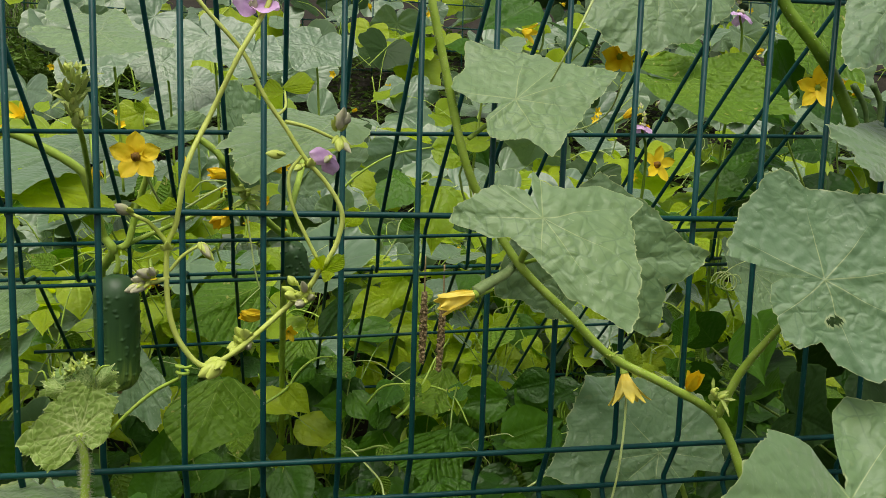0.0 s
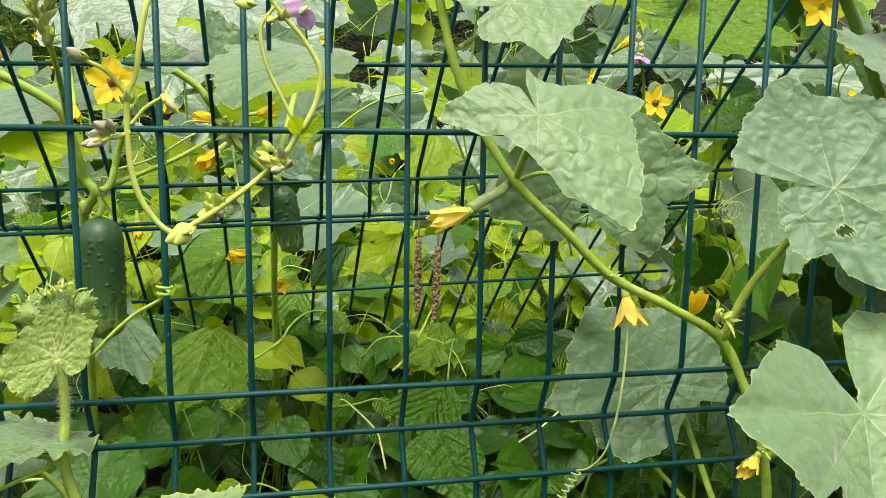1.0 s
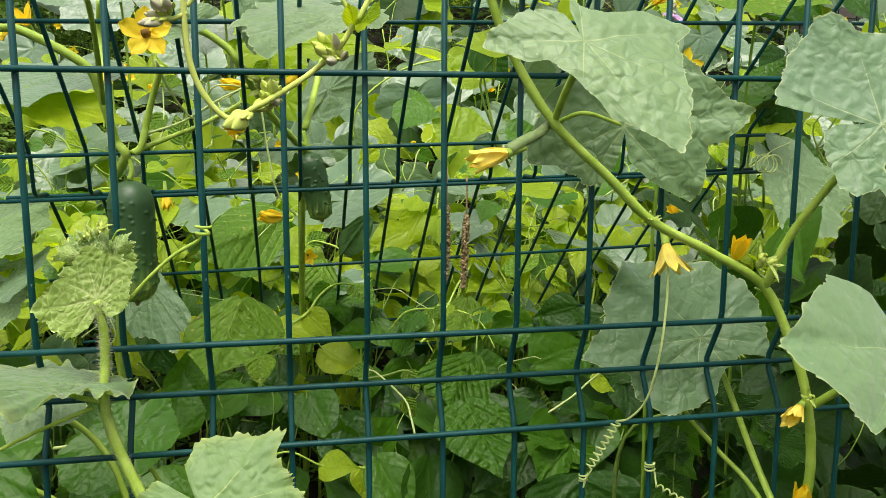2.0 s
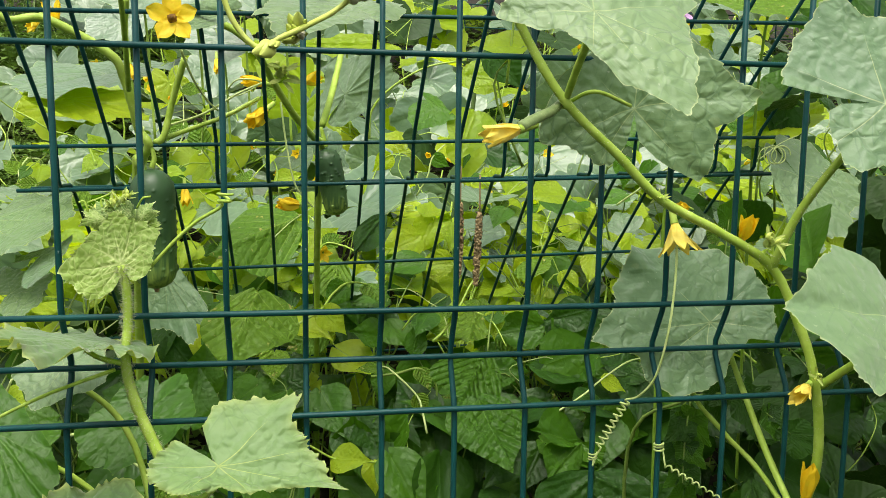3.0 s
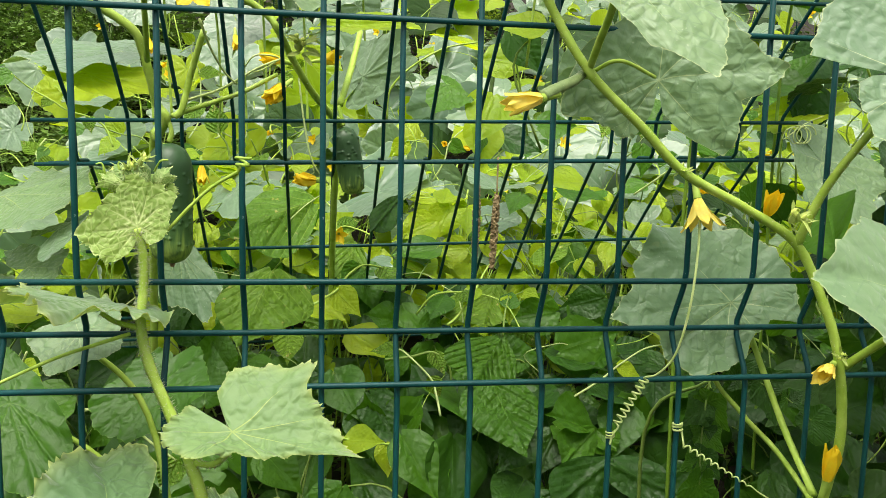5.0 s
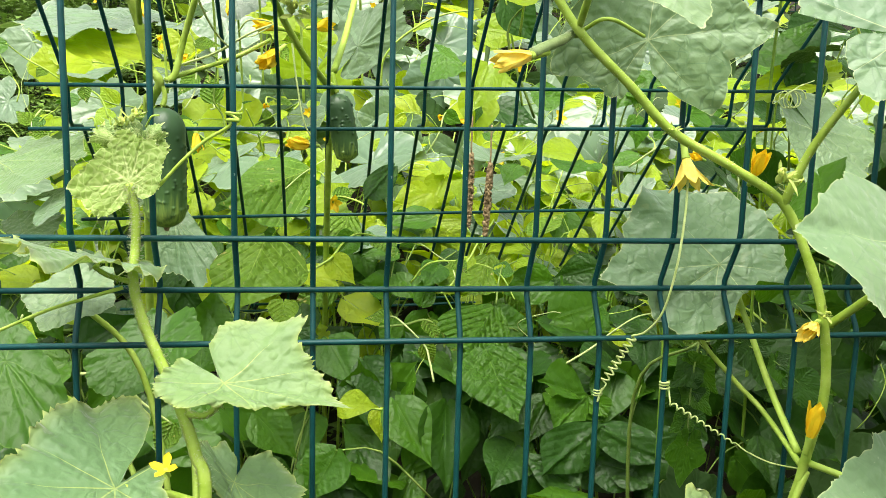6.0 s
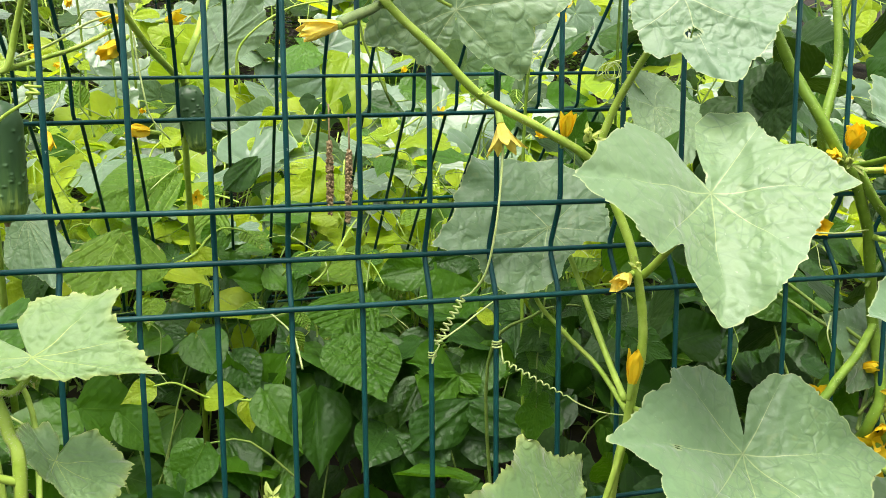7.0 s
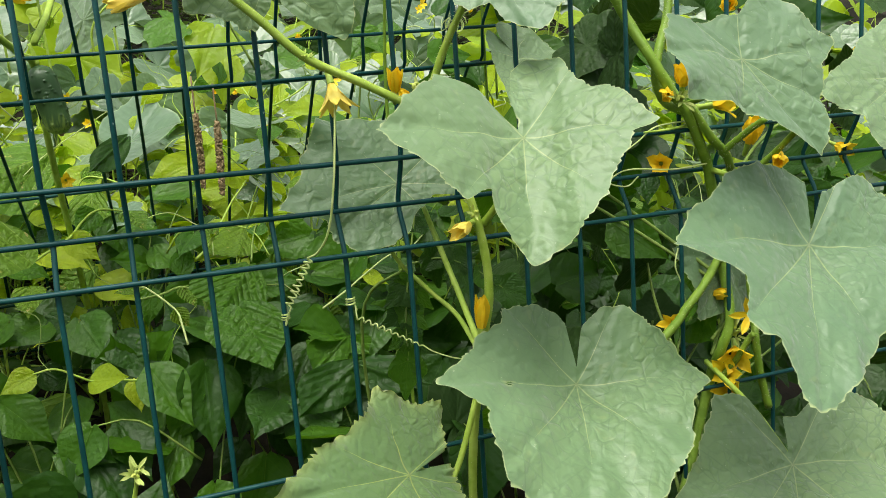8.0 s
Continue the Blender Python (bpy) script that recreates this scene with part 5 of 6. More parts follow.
spiky_bud(vine, (0.5445, -0.0450, 0.0563), (0.1, -0.7, 0.7), 0.022, 11, seed=301)
spiky_bud(vine, (0.4534, -0.0350, 0.0913), (-0.3, -0.7, 0.6), 0.012, 7, seed=302)
spiky_bud(vine, (0.5857, -0.0600, -0.0523), (-0.4, -0.7, 0.5), 0.014, 7, seed=303)
spiky_bud(vine_b, (0.8285, -0.0200, 0.0325), (-0.4, -0.7, 0.5), 0.020, 9, seed=304)
spiky_bud(vine_b, (0.9074, 0.0000, -0.2285), (-0.2, -0.7, 0.5), 0.022, 9, seed=305)
for k, (w, z) in enumerate(((-18, 0), (10, -12), (-4, 22), (14, 34), (-24, 12))):
    spiky_bud(vine_c, Vector((0.0470, -0.0200, 0.0761)) + Vector((w * 0.0004, -0.002 * k, z * 0.0004)), (w * 0.03, -0.5, 1), 0.014, 9, seed=310 + k)
for k, pts in enumerate(([(0.0310, -0.0300, 0.0729), (0.0303, -0.0350, 0.0828), (0.0283, -0.0350, 0.0886), (0.0248, -0.0360, 0.0881)], [(0.0624, -0.0300, 0.0837), (0.0674, -0.0350, 0.0909), (0.0728, -0.0350, 0.0920)], [(0.0389, -0.0300, 0.0843), (0.0382, -0.0300, 0.0881), (0.0390, -0.0300, 0.0902)])):
    tendril(vine_c, pts, 0.0009, mat=STEM)
spiky_bud(vine_c, (0.2781, 0.0150, -0.2555), (0.1, -0.8, 0.5), 0.021, 13, seed=340)

# ---- inside the frame: stems, leaves and blossoms that stand out ----
vine_d = thing("cucumber_vine", "cucumber vine climbing the leaning wire panel, with hanging fruit", "cucumber plant", "cucumber vines", at=(-0.05, 0.6, GROUND))
stem(vine_d, [(-0.1339, 0.2500, 0.2736), (-0.1103, 0.2600, 0.2504), (-0.0751, 0.2700, 0.2530), (-0.0176, 0.2800, 0.2212), (-0.0063, 0.2900, 0.1973), (0.0001, 0.3000, 0.1664), (0.0035, 0.3100, 0.1433), (0.0132, 0.3100, 0.1272), (0.0000, 0.3300, 0.1071), (-0.0101, 0.3600, 0.0750), (-0.05, 0.55, -0.3), (-0.05, 0.6, GROUND)], 0.0044, 0.0052, seed=61, hair=200)
stem(vine_d, [(0.0518, 0.3000, 0.2702), (0.0932, 0.3000, 0.2599), (0.1220, 0.3000, 0.2420), (0.1340, 0.3000, 0.2260), (0.1481, 0.3300, 0.2001), (0.1700, 0.3600, 0.1656), (0.1938, 0.4000, 0.1387), (0.2050, 0.4300, 0.1213), (0.2, 0.5, 0.02), (0.2, 0.7, -0.3), (0.2, 0.7, GROUND)], 0.0038, 0.0044, seed=62, hair=200)
stem(vine_d, [(0.0565, 0.2900, 0.2207), (0.0393, 0.3100, 0.1749), (0.0296, 0.3100, 0.1382), (0.0173, 0.3100, 0.1255)], 0.0034, 0.0038, seed=63, name="petiole")
stem(vine_d, [(0.0186, 0.3100, 0.1305), (0.0572, 0.3300, 0.1465), (0.0928, 0.3500, 0.1618), (0.1308, 0.3600, 0.1835)], 0.0028, 0.0024, seed=67, hair=120)
stem(vine_d, [(0.2382, 0.5800, 0.2640), (0.2220, 0.5200, 0.2023), (0.2051, 0.4400, 0.1516)], 0.0042, 0.0045, seed=64, name="petiole")
stem(vine_d, [(-0.0219, 0.4000, 0.2986), (-0.0288, 0.4200, 0.2619), (-0.0212, 0.4000, 0.2135)], 0.0035, 0.0035, seed=65, name="petiole")
tendril(vine_d, [(0.0640, 0.2000, 0.2207), (0.0717, 0.2200, 0.1955), (0.0829, 0.2400, 0.1745), (0.0937, 0.2500, 0.1636)], 0.0014)
tendril(vine_d, [(0.0300, 0.3500, 0.1499), (0.0702, 0.3300, 0.1630), (0.1081, 0.3300, 0.1861), (0.1355, 0.3600, 0.2017)], 0.0016)
tendril(vine_d, [(0.0932, 0.3600, 0.1908), (0.1070, 0.3500, 0.2034), (0.1322, 0.3600, 0.2016), (0.1119, 0.3700, 0.1886), (0.0963, 0.3600, 0.1843)], 0.0011)
tendril(vine_d, [(0.1554, 0.3400, 0.1782), (0.1616, 0.3300, 0.1293), (0.1711, 0.3200, 0.0840), (0.1905, 0.3300, 0.0571)], 0.0012)
tendril(vine_d, [(0.2712, 0.5000, 0.1386), (0.2749, 0.5000, 0.1773), (0.3020, 0.5000, 0.2088), (0.3491, 0.5000, 0.2370), (0.4048, 0.5000, 0.2488)], 0.0018, mat=STEM)
blade("leaf", (0.2286, 0.1900, 0.2647), (0.1358, 0.1400, 0.2523), (0.1684, 0.0900, 0.2235), (0.1697, 0.2500, 0.2877), LEAF, vine_d, "angular", 0.8, 0.0, 0.1, 71)
blade("leaf", (0.1557, 0.2400, 0.2521), (0.1383, 0.2500, 0.3154), (0.1784, 0.2500, 0.2880), (0.1330, 0.2400, 0.2659), LEAF, vine_d, "open", 0.8, 0.0, 0.1, 72)
blade("leaf", (0.0984, 0.2500, 0.2619), (0.0558, 0.2200, 0.2576), (0.0716, 0.2000, 0.2390), (0.0976, 0.2600, 0.2824), LEAF, vine_d, "open", 0.8, 0.0, 0.1, 73)
blade("leaf", (-0.0334, 0.5000, 0.3807), (0.0656, 0.4500, 0.3611), (-0.0532, 0.4200, 0.3376), (-0.0337, 0.6000, 0.4192), LEAF, vine_d, "angular", 0.9, 0.0, 0.1, 74)
blade("leaf", (-0.0973, 0.6200, 0.2298), (-0.2190, 0.5000, 0.2018), (-0.1101, 0.4200, 0.1857), (-0.1776, 0.6800, 0.2506), LEAF, vine_d, "angular", 0.6, 0.0, 0.1, 75)
blade("leaf", (-0.1110, 0.5000, 0.1832), (-0.0168, 0.5000, 0.1597), (-0.0857, 0.4200, 0.1512), (-0.0574, 0.5500, 0.1985), BEAN_BRIGHT, vine_d, "angular", 0.8, 0.0, 0.1, 76)
blade("leaf", (-0.2151, 0.4800, 0.0254), (-0.0958, 0.4600, 0.0659), (-0.1380, 0.3800, 0.0043), (-0.2049, 0.5800, 0.0455), LEAF_PALE, vine_d, "round", 0.8, 0.0, 0.1, 77)
blade("leaf", (-0.1345, 0.4200, -0.0079), (-0.0964, 0.4200, 0.0115), (-0.1214, 0.3400, -0.0360), (-0.1736, 0.4600, -0.0170), LEAF_FAR, vine_d, "open", 0.8, 0.0, 0.1, 78)
blade("leaf", (-0.1814, 0.4500, -0.0602), (-0.1304, 0.4500, -0.0391), (-0.1473, 0.4000, -0.0795), (-0.2032, 0.5000, -0.0387), LEAF, vine_d, "open", 0.8, 0.0, 0.1, 79)
blade("leaf", (0.2543, 0.7500, 0.2144), (0.3147, 0.7000, 0.2938), (0.3358, 0.6800, 0.2214), (0.2281, 0.8000, 0.2644), LEAF_FAR, vine_d, "angular", 0.8, 0.0, 0.1, 80)
blade("leaf", (0.2150, 0.4500, 0.2537), (0.3047, 0.4000, 0.2512), (0.2515, 0.4500, 0.2765), (0.2183, 0.3600, 0.2372), BEAN_BRIGHT, vine_d, "angular", 0.6, 0.0, 0.1, 81)
blade("leaf", (0.3725, 0.6200, 0.1970), (0.4071, 0.5800, 0.1708), (0.3455, 0.5800, 0.1528), (0.3874, 0.6300, 0.2039), BEAN, vine_d, "open", 0.8, 0.0, 0.1, 82)
blade("leaf", (-0.0039, 0.5000, -0.0485), (0.0373, 0.4500, -0.1353), (-0.0299, 0.4800, -0.1062), (0.0531, 0.4800, -0.0885), LEAF, vine_d, "angular", 0.5, 0.0, 0.1, 83)
blade("leaf", (0.7449, 0.4200, 0.3460), (0.8365, 0.3000, 0.3042), (0.7280, 0.3000, 0.2864), (0.8282, 0.4000, 0.3865), BEAN_SPOT, vine_d, "angular", 0.7, 0.0, 0.1, 84)
blade("leaf", (0.9557, 0.4500, 0.4297), (1.0087, 0.4000, 0.3563), (0.9084, 0.4000, 0.3674), (1.0454, 0.5000, 0.4742), BEAN_SPOT, vine_d, "angular", 0.7, 0.0, 0.1, 85)
blade("leaf", (0.8268, 0.3500, 0.0947), (0.8675, 0.3000, 0.0161), (0.7945, 0.3000, 0.0225), (0.9293, 0.3500, 0.0821), LEAF, vine_d, "angular", 0.8, 0.0, 0.1, 86)
blade("leaf", (0.9030, 0.5000, 0.1726), (0.7770, 0.4500, 0.1491), (0.8110, 0.4000, 0.1366), (0.8818, 0.5000, 0.2009), BEAN_BRIGHT, vine_d, "round", 0.8, 0.0, 0.1, 87)
# broad pale leaves high behind the frame
for k, (p, size, turn) in enumerate((((-0.13, 1.05, 0.43), 0.085, 0.3), ((-0.04, 1.15, 0.40), 0.075, -0.5), ((0.05, 1.20, 0.46), 0.090, 0.5), ((0.14, 1.10, 0.42), 0.080, -0.2), ((0.0, 1.30, 0.36), 0.080, 0.2), ((0.27, 1.20, 0.45), 0.085, -0.4), ((-0.22, 1.35, 0.40), 0.080, 0.6))):
    p = Vector(p)
    e, w = Vector((turn, -0.55, -0.62)).normalized() * size, Vector((1.0, 0.3 * turn, 0.7 * turn)).normalized() * size
    blade("leaf", p, p + e, p + 0.17 * e - w, p + 0.17 * e + w, LEAF_FAR, vine_d, "angular" if k % 2 else "round", 0.9, 0.0, 0.1, 160 + k, False)
    stem(vine_d, [tuple(p), tuple(p + Vector((0.01, 0.04, -0.06))), tuple(p + Vector((0.02, 0.05, -0.30)))], 0.0022, 0.0026, name="petiole")
flower(vine_d, (0.0691, 0.1170, 0.2367), (0.05, -1, 0.12), 0.033, 1.0, spin=90, seed=81, slim=0.48)
flower(vine_d, (0.1369, 0.3650, 0.1690), (-0.5, -0.6, -0.5), 0.036, 0.12, spin=10, seed=82, heart=False, slim=0.5)
flower(vine_d, (0.1742, 0.2500, 0.0656), (-0.8, -0.5, 0.1), 0.028, 0.14, spin=10, seed=83, heart=False, slim=0.5)
flower(vine_d, (0.2087, 0.5500, -0.0256), (0.1, -0.9, -0.2), 0.024, 0.5, spin=10, seed=84, heart=False)
flower(vine_d, (-0.0905, 0.3000, 0.2602), (-0.3, -0.6, -0.6), 0.024, 0.2, spin=10, seed=85, heart=False)
flower(vine_d, (-0.0154, 0.3700, 0.2188), (0.2, -0.5, -0.8), 0.020, 0.15, spin=10, seed=86, heart=False)
flower(vine_d, (0.0180, 0.5500, 0.0677), (0.1, -0.5, -0.9), 0.030, 0.12, spin=10, seed=87, heart=False)
flower(vine_d, (0.0792, 0.4000, 0.2300), (0.1, -0.5, -0.9), 0.022, 0.15, spin=10, seed=88, heart=False)
flower(vine_d, (0.1320, 0.4500, 0.2066), (-0.8, -0.5, 0.1), 0.034, 0.2, spin=10, seed=89, heart=False)
flower(vine_d, (0.1827, 0.5000, 0.2146), (0.8, -0.5, 0.1), 0.030, 0.2, spin=10, seed=90, heart=False)
flower(vine_d, (0.6473, 0.3000, 0.0579), (-0.8, -0.5, 0.2), 0.022, 0.15, spin=10, seed=91, heart=False)
flower(vine_d, (0.6984, 0.4000, 0.2351), (0.1, -0.9, 0.3), 0.040, 0.9, spin=10, seed=92)
flower(vine_d, (0.5806, 0.2500, 0.2919), (0.6, -0.5, 0.5), 0.022, 0.15, spin=10, seed=93, heart=False)
flower(vine_d, (-0.0995, 0.4000, 0.2705), (-0.2, -0.6, 0.5), 0.026, 0.3, spin=10, seed=94, heart=False)
flower(vine_d, (0.5900, 0.7000, 0.4431), (0.6, -0.6, -0.3), 0.030, 0.3, spin=10, seed=95, heart=False)
flower(vine_d, (0.8103, 0.7000, -0.1190), (0.2, -0.9, 0.3), 0.020, 0.6, spin=10, seed=96)

for k, (w, z) in enumerate(((0, 0), (-8, 18), (8, 30), (0, 48), (4, -22))):
    spiky_bud(vine_d, Vector((0.0322, 0.0600, 0.2764)) + Vector((w * 0.0005, -0.003 * (k % 2), z * 0.0005)), (w * 0.05, -0.5, 1), 0.024, 9, seed=320 + k)
stem(vine_d, [(0.0328, 0.0600, 0.2698), (0.0339, 0.0800, 0.2520), (0.0251, 0.1400, 0.2239), (0.0115, 0.2200, 0.1812)], 0.0020, 0.0026, seed=66)
spiky_bud(vine_d, (0.1582, 0.2000, 0.1992), (0.1, -0.8, 0.4), 0.030, 9, seed=330)

# dry seed spikes between the wires
for i, (a, b) in enumerate((((0.3889, 0.4400, 0.0530), (0.3876, 0.4400, -0.0463)), ((0.4157, 0.4400, 0.0414), (0.4115, 0.4400, -0.0585)))):
    a, b = Vector(a), Vector(b)
    spike = thing("seed_spike", "dry brown knobbly seed spike hanging among the leaves", "seed head", "dry seed spikes", at=a)
    part("stalk", tube([(0, 0, 0.05), (0, 0, 0.02), (0, 0, 0)], 0.0012, 0.0012, 6, 3), DRY, spike)
    rnd = random.Random(i)
    verts, faces = [], []
    for k in range(260):
        t = rnd.random()
        w = 0.0056 * math.sin(math.pi * (0.12 + 0.8 * t)) ** 0.6
        an = rnd.random() * 6.283
        c = (b - a) * t + Vector((math.cos(an), math.sin(an), 0)) * w * 0.75
        s = rnd.uniform(0.0014, 0.0026)
        q = len(verts)
        verts += [c + Vector(d) * s for d in ((1, 0, 0), (-1, 0, 0), (0, 1, 0), (0, -1, 0), (0, 0, 1.3), (0, 0, -1.3))]
        faces += [(q + x, q + y, q + z) for x, y, z in ((0, 2, 4), (2, 1, 4), (1, 3, 4), (3, 0, 4), (2, 0, 5), (1, 2, 5), (3, 1, 5), (0, 3, 5))]
    part("husk", raw("husk", verts, faces), DRY, spike)
    part("core", tube([(0, 0, 0), (b - a) * 0.5, b - a], 0.0034, 0.0022, 8, 4, 0.1, 0.3, i), DRY, spike)

beans = thing("bean_plant", "bean plant with heart-shaped green leaves under the leaning panel", "bean plant", "bean plants", at=(0.3, 0.6, GROUND))
blade("leaf", (0.1185, 0.4400, -0.0655), (0.0786, 0.3600, -0.1504), (0.0526, 0.4000, -0.0923), (0.1743, 0.4200, -0.1107), BEAN_SPOT, beans, "bean", seed=101, label="yellow-spotted heart-shaped leaf")
blade("leaf", (0.1693, 0.7800, 0.0014), (0.0307, 0.6600, -0.0565), (0.0843, 0.7800, 0.0207), (0.1334, 0.6800, -0.0741), BEAN_SPOT, beans, "bean", seed=102)
blade("leaf", (0.4135, 0.4200, -0.2149), (0.4390, 0.3400, -0.2962), (0.3635, 0.3800, -0.2410), (0.4759, 0.4000, -0.2372), BEAN_RIDGED, beans, "bean", seed=103)
blade("leaf", (0.2637, 0.4800, -0.3248), (0.2433, 0.4400, -0.2354), (0.2118, 0.4600, -0.2870), (0.2762, 0.4600, -0.2737), BEAN, beans, "bean", seed=104)
blade("leaf", (0.2860, 0.4600, -0.3113), (0.3213, 0.4600, -0.2371), (0.2737, 0.4600, -0.2490), (0.3164, 0.4200, -0.2731), BEAN, beans, "bean", seed=105)
blade("leaf", (0.4690, 0.6700, -0.1662), (0.3592, 0.6000, -0.1582), (0.4026, 0.5800, -0.1744), (0.4207, 0.6800, -0.1635), BEAN_BRIGHT, beans, "bean", seed=106)
blade("leaf", (0.3026, 0.6200, -0.1706), (0.2519, 0.5800, -0.1468), (0.2752, 0.5800, -0.1764), (0.2881, 0.6300, -0.1406), BEAN, beans, "bean", seed=107)
blade("leaf", (0.3107, 0.6300, -0.1474), (0.3363, 0.5800, -0.1816), (0.3006, 0.6000, -0.1703), (0.3439, 0.6200, -0.1533), BEAN, beans, "bean", seed=108)
blade("leaf", (0.4640, 0.6600, -0.1248), (0.4252, 0.5800, -0.1840), (0.3653, 0.6000, -0.1448), (0.4916, 0.6200, -0.1613), BEAN_SPOT, beans, "bean", seed=109)
blade("leaf", (0.2334, 0.6600, -0.0538), (0.2246, 0.6000, -0.1179), (0.1934, 0.6200, -0.0787), (0.2543, 0.6200, -0.0794), BEAN_SPOT, beans, "bean", seed=110)
blade("leaf", (0.5521, 0.4100, -0.2756), (0.4834, 0.3800, -0.2421), (0.5186, 0.3800, -0.2711), (0.5201, 0.4200, -0.2284), BEAN, beans, "bean", seed=111)
blade("leaf", (0.5548, 0.4100, -0.2806), (0.4902, 0.3600, -0.3122), (0.4987, 0.3800, -0.2704), (0.5467, 0.3800, -0.3084), BEAN, beans, "bean", seed=112)
blade("leaf", (0.5640, 0.4200, -0.2859), (0.5878, 0.4000, -0.3091), (0.5583, 0.4000, -0.2997), (0.5905, 0.4000, -0.2803), BEAN, beans, "bean", seed=113)
blade("leaf", (0.2963, 0.5500, 0.0276), (0.2394, 0.4600, -0.0202), (0.2568, 0.5000, 0.0174), (0.2851, 0.5000, -0.0098), BEAN_DEEP_SHADE, beans, "bean", seed=114)
blade("leaf", (0.5544, 0.3500, -0.3019), (0.4579, 0.3000, -0.3466), (0.4787, 0.3300, -0.2989), (0.5388, 0.3200, -0.3442), BEAN_DEEP_SHADE, beans, "bean", seed=115)
blade("leaf", (0.5586, 0.3500, -0.3060), (0.6531, 0.3200, -0.3464), (0.5774, 0.3200, -0.3385), (0.6183, 0.3500, -0.3007), BEAN_DEEP_SHADE, beans, "bean", seed=116)
blade("leaf", (0.4408, 0.5000, -0.1724), (0.3847, 0.4400, -0.2275), (0.3536, 0.4600, -0.1779), (0.4544, 0.4600, -0.2263), BEAN_RIDGED, beans, "bean", seed=117)
blade("leaf", (0.3081, 0.4000, -0.3730), (0.3507, 0.3800, -0.3180), (0.3060, 0.4000, -0.3319), (0.3424, 0.3800, -0.3565), BEAN, beans, "bean", seed=118)
blade("leaf", (0.3197, 0.4000, -0.3689), (0.2841, 0.3600, -0.4399), (0.2879, 0.3800, -0.3850), (0.3248, 0.3600, -0.4012), BEAN, beans, "bean", seed=119)

# a few bean pods
for i, pts in enumerate(([(0.4838, 0.8000, 0.2745), (0.4819, 0.8000, 0.2232), (0.4756, 0.8000, 0.1785), (0.4598, 0.8000, 0.1453)], [(1.0675, 0.5000, 0.3647), (1.0913, 0.5000, 0.3310), (1.1003, 0.5000, 0.2962)], [(1.1024, 0.5000, 0.3662), (1.1191, 0.5000, 0.3364), (1.1176, 0.5000, 0.2968)])):
    wpart("pod", tube(pts, 0.0052, 0.003, 8, 6, 0.0, 0.12, i), POD, beans, "slender dark green pod")

# a feathery tomato leaf among the beans
tomato = thing("tomato_plant", "tomato shoot with feathery dark green leaves among beans", "tomato plant", at=(0.55, 0.2, GROUND))


def compound_leaf(rib, size, seed):
    """Lobed leaflets in pairs along a thin rib, one at its end."""
    wpart("rib", tube(rib, 0.0012, 0.0006, 6, 5), PETIOLE, tomato)
    line = curve_points(rib, 4)
    way = (Vector(rib[-1]) - Vector(rib[0])).normalized()
    out = way.cross(Vector((0, -1, 0))).normalized()
    for k in range(4):
        p = line[round((0.28 + 0.24 * k) * (len(line) - 1))]
        for sg in (1, -1) if k < 3 else (0,):
            d = (way * (0.55 if sg else 1.0) + out * sg * 0.85).normalized() * size * (1.0, 0.95, 0.75, 1.1)[k] * random.uniform(0.85, 1.15) + Vector((0, random.uniform(-0.3, 0.3) * size, -0.15 * size))
            side = d.cross(Vector((0.2 * sg, -1, 0.35))).normalized() * d.length * 0.5
            blade("leaflet", p, p + d, p + d * 0.25 - side, p + d * 0.25 + side, random.choice((BEAN, BEAN_DEEP_SHADE)), tomato, "arrow", 0.5, 0.1, 0.2, seed + 7 * k + sg, False)


wpart("stem", tube([(0.5814, 0.14, -0.1288), (0.53, 0.18, -0.2), (0.55, 0.2, -0.5), (0.55, 0.2, GROUND)], 0.0016, 0.003, 6, 6), PETIOLE, tomato)
compound_leaf([(0.5814, 0.1400, -0.1288), (0.5725, 0.1300, -0.1599), (0.5658, 0.1200, -0.1935), (0.5618, 0.1100, -0.2298)], 0.036, 160)
compound_leaf([(0.5814, 0.1400, -0.1288), (0.6150, 0.1300, -0.1250), (0.6500, 0.1200, -0.1400), (0.6800, 0.1100, -0.1650)], 0.036, 260)
compound_leaf([(0.5814, 0.1400, -0.1288), (0.6000, 0.1600, -0.0700), (0.6250, 0.1700, 0.0000), (0.6300, 0.1700, 0.0550)], 0.036, 360)


# ---- shared leaves of the plants behind ----
def bank_mesh(kind, seed):
    if kind == "bean":
        u, v, h, vein, plane, faces = ovate(seed, 13, 9)
        pts = np.stack([u, v * 0.40, h * 0.7], 1) * 0.1
    else:
        u, v, h, vein, plane, faces = palmate(seed, kind, 9, 73, 18, 0.05, 1.5)
        lift = (-0.12, 0.05, 0.15, 0.25, 0.35)[seed % 5]
        rr = np.hypot(u, v)
        pts = np.stack([u * 0.55, v * 0.60, (h + lift * np.abs(v) - 0.10 * np.clip(rr - 0.4, 0, 2) ** 2) * 0.6], 1) * 0.1
    return raw(kind + "_leaf", pts, faces, vein, plane)


BANK = {}
for kind, mats in (("bean", (BEAN, BEAN_BRIGHT, BEAN_DEEP_SHADE, BEAN_SPOT)), ("plate", (LEAF_FAR, BEAN_BRIGHT, LEAF_SHADED)), ("open", (LEAF_FAR, BEAN_BRIGHT))):
    for mat in mats:
        BANK[kind, mat.name] = [bank_mesh(kind, 200 + k) for k in range(5)]
        for d in BANK[kind, mat.name]:
            d.materials.append(mat)


